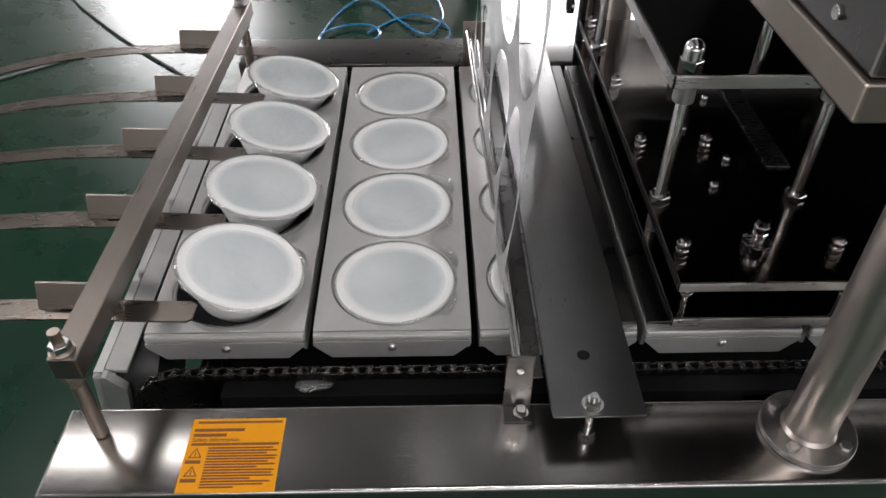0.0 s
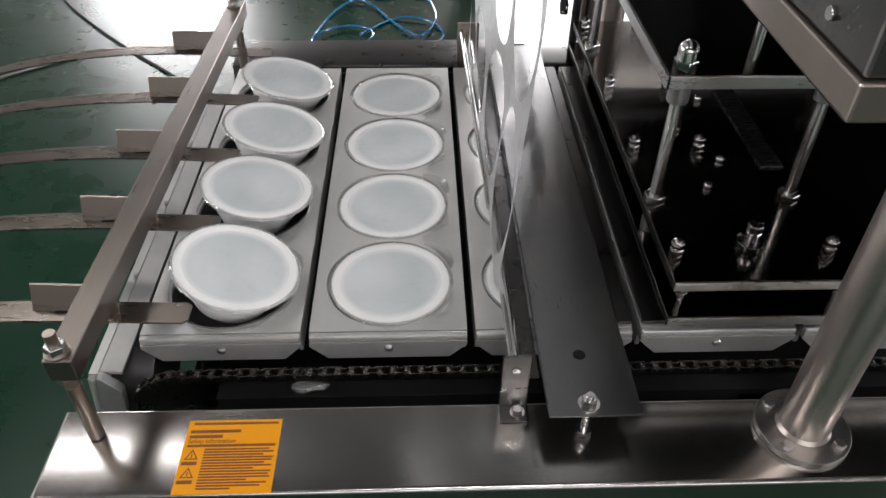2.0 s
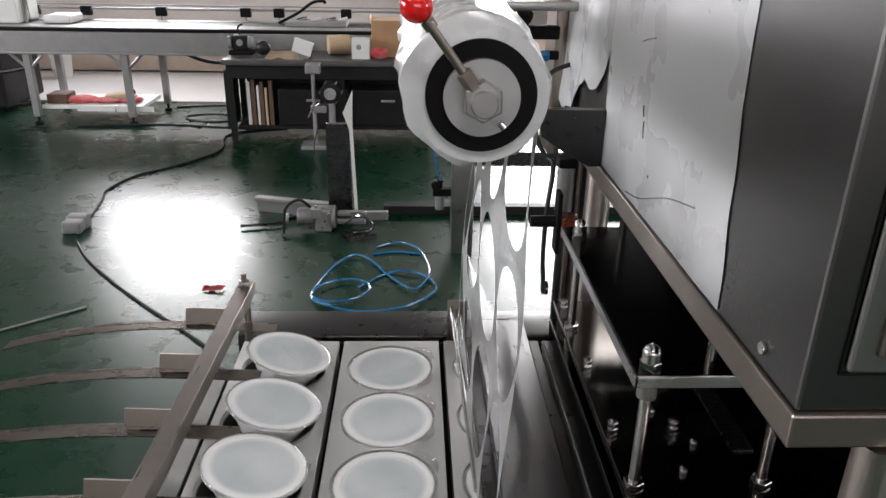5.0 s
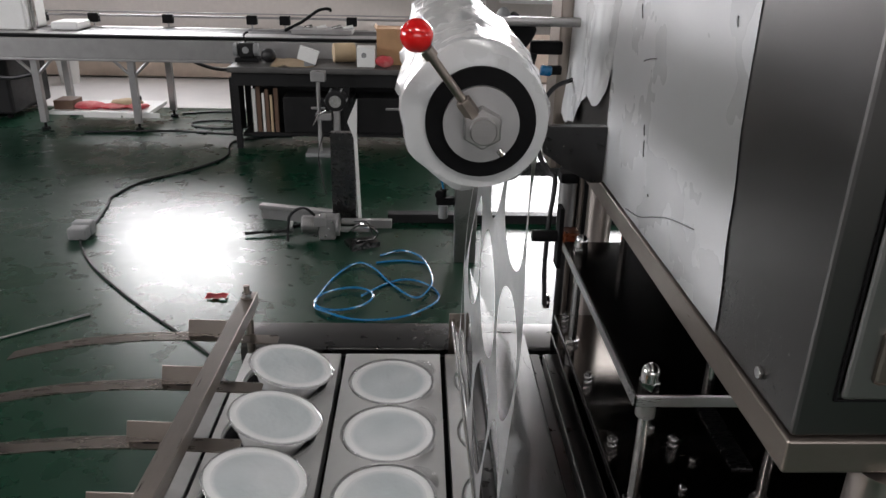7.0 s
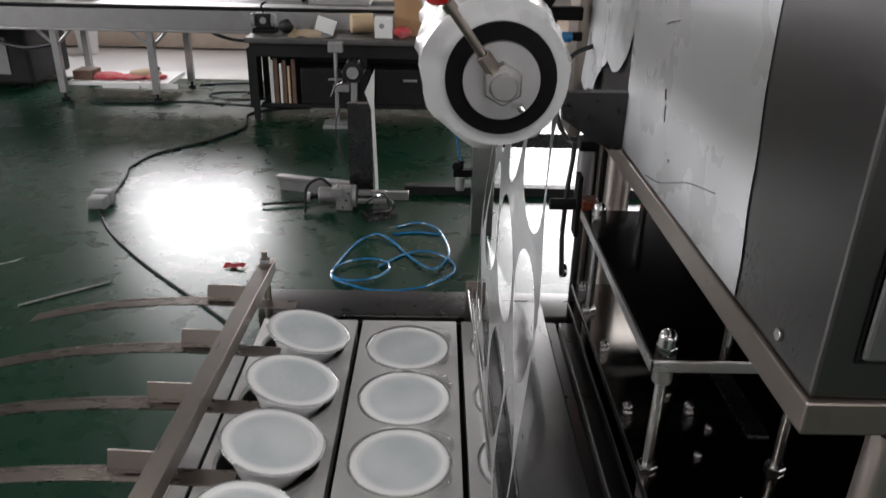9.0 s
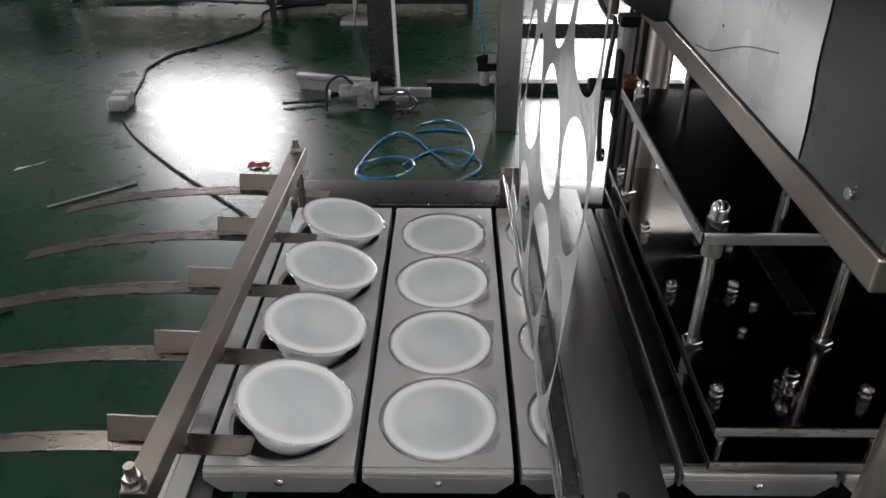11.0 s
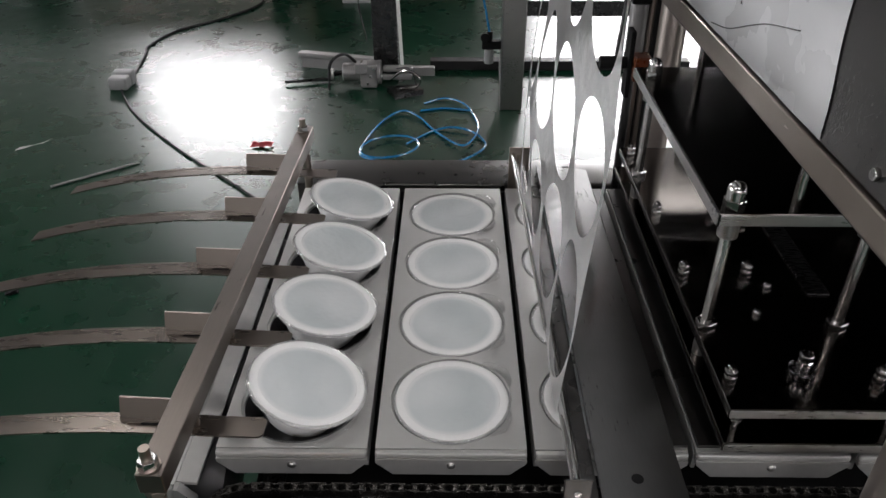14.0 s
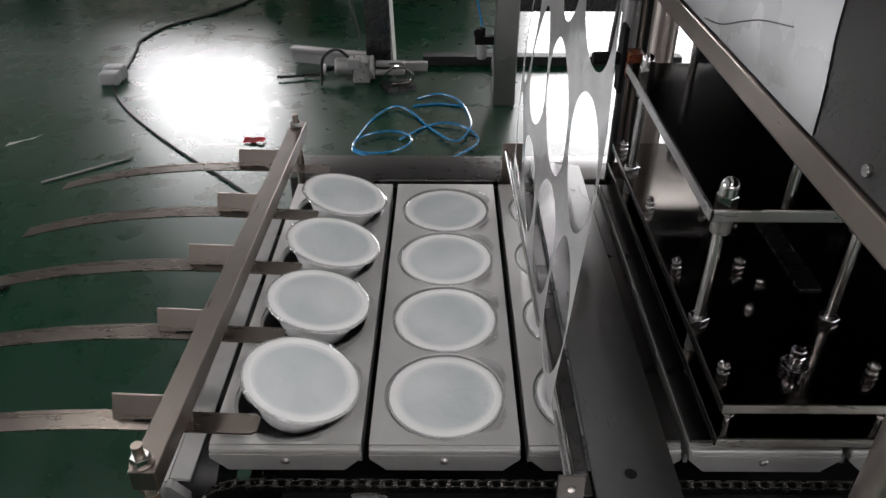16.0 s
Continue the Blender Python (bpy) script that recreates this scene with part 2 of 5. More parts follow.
FLOORM = material("green_epoxy", (0.0006, 0.025, 0.011), 0.29, 0.0, 0.14, 1.9, 8, 0.06, spread=0.08, second=(0.001, 0.019, 0.009), spec=0.46, depth=0.008)
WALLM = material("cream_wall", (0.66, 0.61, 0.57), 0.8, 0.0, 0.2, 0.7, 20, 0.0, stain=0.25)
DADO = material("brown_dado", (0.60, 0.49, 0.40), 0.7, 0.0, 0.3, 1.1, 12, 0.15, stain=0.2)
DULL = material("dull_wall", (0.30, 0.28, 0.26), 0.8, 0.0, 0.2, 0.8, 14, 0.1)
CEILM = material("ceiling_sheet", (0.075, 0.075, 0.075), 0.7, 0.0, 0.1, 1, 10, 0.1)
GLOW = glow("daylight_panel", (1.0, 0.98, 0.98), 6.0)
TUBE = glow("lamp_panel", (1.0, 0.98, 0.95), 4.0)
LED_RED = glow("red_led", (1.0, 0.08, 0.03), 12.0)

# ---- mesh helpers ----


def box(bm, x0, x1, y0, y1, z0, z1, bevel=0.0, seg=2):
    vs = bmesh.ops.create_cube(bm, size=1)["verts"]
    for v in vs:
        v.co = Vector((x0 + (v.co.x + 0.5) * (x1 - x0), y0 + (v.co.y + 0.5) * (y1 - y0), z0 + (v.co.z + 0.5) * (z1 - z0)))
    if bevel:
        es = list({e for v in vs for e in v.link_edges})
        bmesh.ops.bevel(bm, geom=es, offset=bevel, segments=seg, profile=0.5, affect="EDGES")
    return bm


def cyl(bm, a, b, r, r2=None, seg=20, bevel=0.0):
    a, b = Vector(a), Vector(b)
    d = b - a
    m = Matrix.Translation((a + b) / 2) @ d.to_track_quat("Z", "Y").to_matrix().to_4x4()
    res = bmesh.ops.create_cone(bm, cap_ends=True, segments=seg, radius1=r, radius2=r if r2 is None else r2, depth=d.length, matrix=m)
    if bevel:
        es = [e for e in {e for v in res["verts"] for e in v.link_edges} if any(len(f.verts) > 4 for f in e.link_faces)]
        bmesh.ops.bevel(bm, geom=es, offset=bevel, segments=2, profile=0.5, affect="EDGES")
    return bm


def hexa(bm, a, b, r, bevel=0.001):
    return cyl(bm, a, b, r, seg=6, bevel=bevel)


def ball(bm, c, r, squash=(1, 1, 1), seg=24):
    vs = bmesh.ops.create_uvsphere(bm, u_segments=seg, v_segments=seg // 2, radius=r)["verts"]
    for v in vs:
        v.co = Vector(c) + Vector((v.co.x * squash[0], v.co.y * squash[1], v.co.z * squash[2]))
    return bm


def lathe(bm, profile, c=(0, 0, 0), seg=48, cap=False):
    """Turns (r, z) pairs about an upright axis through c."""
    rings = []
    for r, z in profile:
        rings.append([bm.verts.new((c[0] + r * math.cos(2 * math.pi * k / seg), c[1] + r * math.sin(2 * math.pi * k / seg), c[2] + z)) for k in range(seg)])
    for p, q in zip(rings, rings[1:]):
        for k in range(seg):
            bm.faces.new((p[k], p[(k + 1) % seg], q[(k + 1) % seg], q[k]))
    if cap:
        bm.faces.new(rings[-1])
    return bm


def smooth_path(pts, n=8):
    out = []
    P_ = [Vector(p) for p in pts]
    P_ = [2 * P_[0] - P_[1]] + P_ + [2 * P_[-1] - P_[-2]]
    for i in range(1, len(P_) - 2):
        a, b, c, d = P_[i - 1:i + 3]
        for k in range(n):
            t = k / n
            out.append(0.5 * ((2 * b) + (c - a) * t + (2 * a - 5 * b + 4 * c - d) * t * t + (3 * b - a - 3 * c + d) * t ** 3))
    out.append(P_[-2])
    return out


def tube(bm, pts, r, seg=8, n=8):
    path = smooth_path(pts, n)
    rings = []
    for i, p in enumerate(path):
        d = (path[min(i + 1, len(path) - 1)] - path[max(i - 1, 0)]).normalized()
        side = d.cross(Vector((0, 0, 1)))
        side = side.normalized() if side.length > 1e-3 else Vector((1, 0, 0))
        up = side.cross(d)
        rings.append([bm.verts.new(p + r * (math.cos(2 * math.pi * k / seg) * side + math.sin(2 * math.pi * k / seg) * up)) for k in range(seg)])
    for a, b in zip(rings, rings[1:]):
        for k in range(seg):
            bm.faces.new((a[k], a[(k + 1) % seg], b[(k + 1) % seg], b[k]))
    bm.faces.new(rings[0][::-1])
    bm.faces.new(rings[-1])
    return bm


def ribbon(bm, pts, width, thick):
    """A flat strip that follows pts in the x-z plane, with its width along y."""
    path = smooth_path(pts, 8)
    rings = []
    for i, p in enumerate(path):
        d = (path[min(i + 1, len(path) - 1)] - path[max(i - 1, 0)]).normalized()
        up = Vector((-d.z, 0, d.x))
        if up.z < 0:
            up = -up
        w = width / 2
        if i == 0:
            w *= 0.72
        h = Vector((0, w, 0))
        rings.append([bm.verts.new(p + s * h + q * thick / 2 * up) for s, q in ((-1, -1), (1, -1), (1, 1), (-1, 1))])
    for a, b in zip(rings, rings[1:]):
        for k in range(4):
            bm.faces.new((a[k], a[(k + 1) % 4], b[(k + 1) % 4], b[k]))
    bm.faces.new(rings[0])
    bm.faces.new(rings[-1][::-1])
    return bm


def thing(name, base, label, category, group="", kind=""):
    ob = new(name)
    ob.location = base
    ob.empty_display_size = 0.05
    return tagged(ob, label, category, group, kind)


def part(name, bm, mat, parent=None, label="", flat=False):
    """Links a bmesh, given in the place's metres, as one mesh object under a thing or a part."""
    base = Vector((0, 0, 0))
    up = parent
    while up is not None:
        base += Vector(up.location)
        up = up.parent
    bmesh.ops.recalc_face_normals(bm, faces=bm.faces)
    if base.length:
        bmesh.ops.translate(bm, vec=-base, verts=bm.verts)
    if not flat:
        # broad flat faces keep their own normal beside a narrow bevel
        for f in bm.faces:
            f.smooth = True
        for e in bm.edges:
            if len(e.link_faces) == 2:
                turn = e.calc_face_angle(0.0)
                areas = sorted(f.calc_area() for f in e.link_faces)
                e.smooth = not (turn > radians(35) or (turn > radians(14) and areas[1] > 10 * areas[0]))
    me = bpy.data.meshes.new(name)
    bm.to_mesh(me)
    bm.free()
    me.materials.append(mat)
    ob = new(name, me)
    ob.parent = parent
    return tagged(ob, label)


def solo(name, bm, mat, base, label, category, group="", kind="", flat=False):
    """A thing that is one mesh."""
    bmesh.ops.translate(bm, vec=-Vector(base), verts=bm.verts)
    ob = part(name, bm, mat, None, "", flat)
    ob.location = base
    return tagged(ob, label, category, group, kind)


def nb():
    return bmesh.new()


# ---- the hall ----
P = 0.2286          # tray pitch
Z = 0.84            # tray top
TD = 0.772          # tray depth
YB = [0.101, 0.288, 0.475, 0.660]

solo("floor", box(nb(), -8, 8, -7, 14, -0.1, 0), FLOORM, (0, 0, 0), "glossy green epoxy floor with dusty grey sheen", "floor", kind="structure")

# floor is paler in a strip along the north wall
strip_ = nb()
box(strip_, -8, 8, 7.25, 8.98, 0.0, 0.004)
solo("floor_strip", strip_, PALE_FLOOR, (0, 7.2, 0), "pale strip of floor along the wall", "floor", kind="structure")


def wall_with_openings(name, x0, x1, z0, z1, y, t, openings, mat, label):
    """A wall in the x-z plane with rectangular openings (x0, x1, z0, z1) cut through it."""
    bm = nb()
    xs = sorted({x0, x1, *[o[0] for o in openings], *[o[1] for o in openings]})
    zs = sorted({z0, z1, *[o[2] for o in openings], *[o[3] for o in openings]})
    for a, b in zip(xs, xs[1:]):
        for c, d in zip(zs, zs[1:]):
            if not any(o[0] <= a and b <= o[1] and o[2] <= c and d <= o[3] for o in openings):
                box(bm, a, b, y, y + t, c, d)
    bmesh.ops.remove_doubles(bm, verts=bm.verts, dist=1e-5)
    return solo(name, bm, mat, (0, y, 0), label, "wall", kind="structure")


wall_with_openings("wall_north", -8, 8, 0, 4.6, 9.0, 0.24, [(-4.0, -2.2, 1.7, 2.8), (1.15, 3.65, 0.98, 3.3)], WALLM, "cream plastered hall wall with two window openings")
box_d = nb()
box(box_d, -8, 8, 8.985, 8.999, 0.02, 0.62, 0.003)
solo("dado", box_d, DADO, (0, 8.99, 0), "worn brown painted band low on the wall", "wall trim", kind="structure")
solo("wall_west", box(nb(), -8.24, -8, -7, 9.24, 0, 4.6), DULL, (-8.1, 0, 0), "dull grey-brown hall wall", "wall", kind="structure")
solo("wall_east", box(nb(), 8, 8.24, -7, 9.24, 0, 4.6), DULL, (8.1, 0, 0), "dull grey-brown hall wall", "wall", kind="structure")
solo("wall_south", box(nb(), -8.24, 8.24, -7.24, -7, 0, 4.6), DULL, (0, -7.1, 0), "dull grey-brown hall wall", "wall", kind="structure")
# ceiling out of view, coloured dark so the near floor mirrors little
solo("ceiling", box(nb(), -8.24, 8.24, -7.24, 9.24, 4.6, 4.75), CEILM, (0, 0, 4.6), "unseen sheet ceiling of the hall, kept dark to dim the floor's reflection", "ceiling", kind="structure")
solo("backdrop", box(nb(), -7, 7, 10.6, 10.62, 0.0, 4.4), GLOW, (0, 10.6, 0), "bright daylight outside the openings", "backdrop", kind="structure")
win = thing("window_1", (-3.1, 9.05, 1.7), "grey metal window frame in the hall wall", "window", kind="structure")
for a, b, c, d in ((-4.0, -3.95, 1.7, 2.8), (-2.25, -2.2, 1.7, 2.8), (-3.95, -2.25, 1.7, 1.75), (-3.95, -2.25, 2.75, 2.8), (-3.12, -3.08, 1.75, 2.75)):
    part("window_frame", box(nb(), a, b, 9.06, 9.12, c, d, 0.004), LIGHTG, win)
win = thing("window_2", (2.4, 9.05, 0.98), "wide grey metal window frame in the hall wall", "window", kind="structure")
for a, b, c, d in ((1.15, 1.20, 0.98, 3.3), (3.60, 3.65, 0.98, 3.3), (1.20, 3.60, 0.98, 1.03), (1.20, 3.60, 3.25, 3.3), (2.38, 2.42, 1.03, 3.25)):
    part("window_frame", box(nb(), a, b, 9.06, 9.12, c, d, 0.004), LIGHTG, win)
# lamp bodies added out of view at the same spots
for lx, ly in LAMPS:
    lamp = thing("ceiling_lamp", (lx, ly, 4.6), "wide white ceiling lamp added out of view for light and highlights", "ceiling lamp", "ceiling lamps")
    part("housing", box(nb(), lx - 0.8, lx + 0.8, ly - 0.36, ly + 0.36, 4.42, 4.6, 0.01), WHITE, lamp)
    part("diffuser", box(nb(), lx - 0.76, lx + 0.76, ly - 0.32, ly + 0.32, 4.395, 4.42, 0.006), TUBE, lamp)

# ---- the sealing machine: frame ----
fr = thing("sealing_machine_base", (0.3, 0.4, 0), "brushed stainless steel base of the tray sealing machine", "machine base")


def channel(bm, x0, x1, y0, y1, z0, z1, t=0.004, r=0.006):
    """A folded sheet channel, open below, as one bent sheet."""
    def outline(d):
        out = [(y0 + d, z0)]
        for k in range(5):
            a = math.pi - k * math.pi / 8
            out.append((y0 + r + (r - d) * math.cos(a), z1 - r + (r - d) * math.sin(a)))
        for k in range(5):
            a = math.pi / 2 - k * math.pi / 8
            out.append((y1 - r + (r - d) * math.cos(a), z1 - r + (r - d) * math.sin(a)))
        out.append((y1 - d, z0))
        return out
    ring = outline(0) + outline(t)[::-1]
    a = [bm.verts.new((x0, y, z)) for y, z in ring]
    b = [bm.verts.new((x1, y, z)) for y, z in ring]
    n_ = len(ring)
    for k in range(n_):
        bm.faces.new((a[k], a[(k + 1) % n_], b[(k + 1) % n_], b[k]))
    for e in (a, b):
        for k in range(n_ // 2 - 1):
            bm.faces.new((e[k], e[k + 1], e[n_ - 2 - k], e[n_ - 1 - k]))
    return bm


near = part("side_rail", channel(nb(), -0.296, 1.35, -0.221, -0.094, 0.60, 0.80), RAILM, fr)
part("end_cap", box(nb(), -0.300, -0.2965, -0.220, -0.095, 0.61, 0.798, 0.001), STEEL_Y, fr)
# far rail gets a darker colour than the near one for its dim reflection
far_ = part("side_rail", channel(nb(), -0.262, 1.35, 0.868, 1.0, 0.60, 0.80), DIM_STEEL, fr)
# black plates and pan added to stand for the shade inside the frame
part("inner_plate", box(nb(), -0.20, 1.35, -0.092, -0.086, 0.50, 0.78, 0.001), BLACK, fr)
part("inner_plate", box(nb(), -0.20, 1.35, 0.845, 0.853, 0.50, 0.79, 0.001), BLACK, fr)
part("shade_pan", box(nb(), -0.225, 1.35, -0.084, 0.84, 0.602, 0.612, 0.002), BLACK, fr)
for x, y in ((-0.24, -0.157), (1.25, -0.157), (-0.2, 0.934), (1.25, 0.934)):
    leg = part("leg", box(nb(), x - 0.03, x + 0.03, y - 0.03, y + 0.03, 0.06, 0.78, 0.004), STEEL, fr)
    part("foot", cyl(cyl(nb(), (x, y, 0), (x, y, 0.018), 0.04, 0.034), (x, y, 0.015), (x, y, 0.07), 0.01), BLACK, leg)
for y in (-0.157, 0.934):
    part("stretcher", box(nb(), -0.205, 1.215, y - 0.02, y + 0.02, 0.16, 0.20, 0.003), STEEL, fr)

stick = thing("warning_sticker", (-0.095, -0.13, 0.7462), "orange safety sticker with brown print on the frame", "sticker")
part("label_sheet", box(nb(), -0.157, -0.032, -0.186, -0.0755, 0.7462, 0.7468), YELLOW, stick, flat=True)
for sy, sx0, sx1 in ((-0.0935, -0.152, -0.085), (-0.1015, -0.152, -0.108)):
    part("print_line", box(nb(), sx0, sx1, sy - 0.0022, sy + 0.0022, 0.7469, 0.7472), INK, stick, flat=True)
part("print_line", box(nb(), -0.150, -0.036, -0.083, -0.0795, 0.7469, 0.7472), INK, stick, flat=True)
part("print_line", box(nb(), -0.152, -0.036, -0.1175, -0.114, 0.7469, 0.7472), INK, stick, flat=True)
for k in range(15):
    y = -0.1215 - k * 0.0041
    e = (-0.043, -0.037, -0.050, -0.036, -0.038, -0.047, -0.037, -0.06, -0.037, -0.040, -0.037, -0.066, -0.04, -0.048, -0.085)[k]
    part("print_line", box(nb(), -0.128, e, y - 0.0011, y + 0.0011, 0.7469, 0.7472), INK, stick, flat=True)
for yy in (-0.131, -0.158):
    tri = nb()
    a = [tri.verts.new((-0.143 + 0.0105 * math.sin(q), yy + 0.0105 * math.cos(q), 0.7469)) for q in (0, 2.094, 4.189)]
    b = [tri.verts.new((-0.143 + 0.0072 * math.sin(q), yy + 0.0072 * math.cos(q), 0.7469)) for q in (0, 2.094, 4.189)]
    for k in range(3):
        tri.faces.new((a[k], a[(k + 1) % 3], b[(k + 1) % 3], b[k]))
    box(tri, -0.1437, -0.1423, yy - 0.003, yy + 0.004, 0.7469, 0.7471)
    part("warning_triangle", tri, INK, stick, flat=True)
    part("print_line", box(nb(), -0.154, -0.134, yy - 0.0135, yy - 0.0085, 0.7469, 0.7472), INK, stick, flat=True)

font = bpy.data.curves.new("words", "FONT")
font.body, font.size, font.extrude = "Safety Information", 0.0085, 0.0002
tmp = new("words", font)
bpy.context.view_layer.update()
me = bpy.data.meshes.new_from_object(tmp.evaluated_get(bpy.context.evaluated_depsgraph_get()))
bpy.data.objects.remove(tmp)
me.materials.append(INK)
words = new("print_words", me)
words.parent = stick
words.location = Vector((-0.152, -0.1115, 0.7471)) - Vector(stick.location)
tagged(words, "brown words printed on the sticker")


stick.location, stick.scale = (-0.0785, -0.167, 0.8002), (0.936, 0.955, 1.0)

# ---- trays ----
HOLE = 0.0925


def tray_plate_mesh(bm, w, d, holes, r, t, seg=40):
    """A plate with round holes in a row along y: top, bottom and walls."""
    x0, x1 = -w / 2, w / 2
    cuts = [0.0] + [(a + b) / 2 for a, b in zip(holes, holes[1:])] + [d]
    for i, c in enumerate(holes):
        y0, y1 = cuts[i], cuts[i + 1]
        inner, outer = [], []
        for k in range(seg):
            a = 2 * math.pi * k / seg
            ca, sa = math.cos(a), math.sin(a)
            sx = (x1 if ca > 0 else -x0) / max(abs(ca), 1e-9)
            sy = ((y1 - c) if sa > 0 else (c - y0)) / max(abs(sa), 1e-9)
            s = min(sx, sy)
            inner.append((r * ca, c + r * sa))
            outer.append((s * ca, c + s * sa))
        corners = [(x1, y1), (x0, y1), (x0, y0), (x1, y0)]
        for q in corners:
            k = min(range(seg), key=lambda j: (outer[j][0] - q[0]) ** 2 + (outer[j][1] - q[1]) ** 2)
            outer[k] = q
        rings = []
        for pts, zz in ((outer, -t), (outer, 0.0), ([(p[0] * 1.012, c + (p[1] - c) * 1.012) for p in inner], 0.0), (inner, -0.0012),
                        (inner, -0.006), ([(p[0] * 0.965, c + (p[1] - c) * 0.965) for p in inner], -0.0065),
                        ([(p[0] * 0.965, c + (p[1] - c) * 0.965) for p in inner], -t)):
            rings.append([bm.verts.new((p[0], p[1], zz)) for p in pts])
        for a, b in zip(rings, rings[1:]):
            for k in range(seg):
                bm.faces.new((a[k], a[(k + 1) % seg], b[(k + 1) % seg], b[k]))
        a, b = rings[-1], rings[0]
        for k in range(seg):
            bm.faces.new((a[k], a[(k + 1) % seg], b[(k + 1) % seg], b[k]))
    bmesh.ops.remove_doubles(bm, verts=bm.verts, dist=1e-5)
    return bm


def lip_mesh(bm, w, y0, y1, z0, z1, cut):
    """A bar across the tray's end with its lower corners cut off."""
    h = w / 2
    prof = [(-h, z1), (h, z1), (h, z0 + cut), (h - cut, z0), (-h + cut, z0), (-h, z0 + cut)]
    a = [bm.verts.new((x, y0, z)) for x, z in prof]
    b = [bm.verts.new((x, y1, z)) for x, z in prof]
    bm.faces.new(a)
    bm.faces.new(b[::-1])
    for k in range(6):
        bm.faces.new((a[k], b[k], b[(k + 1) % 6], a[(k + 1) % 6]))
    bmesh.ops.bevel(bm, geom=[e for e in bm.edges if abs(e.verts[0].co.y - e.verts[1].co.y) < 1e-6 and e.verts[0].co.y == y0], offset=0.0025, segments=2, profile=0.5, affect="EDGES")
    return bm


TW = P - 0.012
tray = thing("mould_tray", (0, 0, 0), "milled aluminium carrier tray with four round holes", "tray", "carrier trays on the chain")
part("plate", tray_plate_mesh(nb(), TW, TD, YB, HOLE, 0.012), ALU, tray)
part("front_lip", lip_mesh(nb(), TW, -0.010, 0.0045, -0.043, -0.0125, 0.024), ALU_SIDE, tray)
nose = nb()
box(nose, -TW / 2, TW / 2, -0.009, -0.0004, -0.0121, -0.0006, 0.003)
part("rounded_nose", nose, ALU, tray)
part("back_lip", lip_mesh(nb(), TW, TD - 0.012, TD + 0.002, -0.043, -0.0125, 0.024), ALU_SIDE, tray)
# cups below the holes, coloured dark to stand for the shade there
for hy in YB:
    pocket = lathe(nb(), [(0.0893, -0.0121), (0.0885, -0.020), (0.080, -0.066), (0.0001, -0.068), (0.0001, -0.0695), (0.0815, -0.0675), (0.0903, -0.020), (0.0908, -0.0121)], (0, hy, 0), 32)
    part("pocket", pocket, POCKET, tray, "cup under the tray's hole, darkened for shade")
for side in (-1, 1):
    part("side_skirt", box(nb(), side * TW / 2 - 0.003 - 0.0028 * side, side * TW / 2 + 0.003 - 0.0032 * side, 0.006, TD - 0.014, -0.043, -0.0125, 0.001), ALU_SIDE, tray)
sc = part("screw", ball(nb(), (0, -0.0102, -0.024), 0.0065, (1, 0.55, 1), 14), EDGE, tray, "small round steel screw head")
tray.matrix_basis = pose(-P / 2, 0, Z)
for k in (1, 3, 5, 7, 9):
    copy_thing(tray, pose(k * P / 2, 0, Z))
# the tray that has gone round the end sprocket
turned = copy_thing(tray, pose(-0.304, -0.033, 0.692, 0, -84, 0))
tagged(turned, "aluminium carrier tray tipping down round the chain's end")

# ---- bowls ----
RB = 0.0885


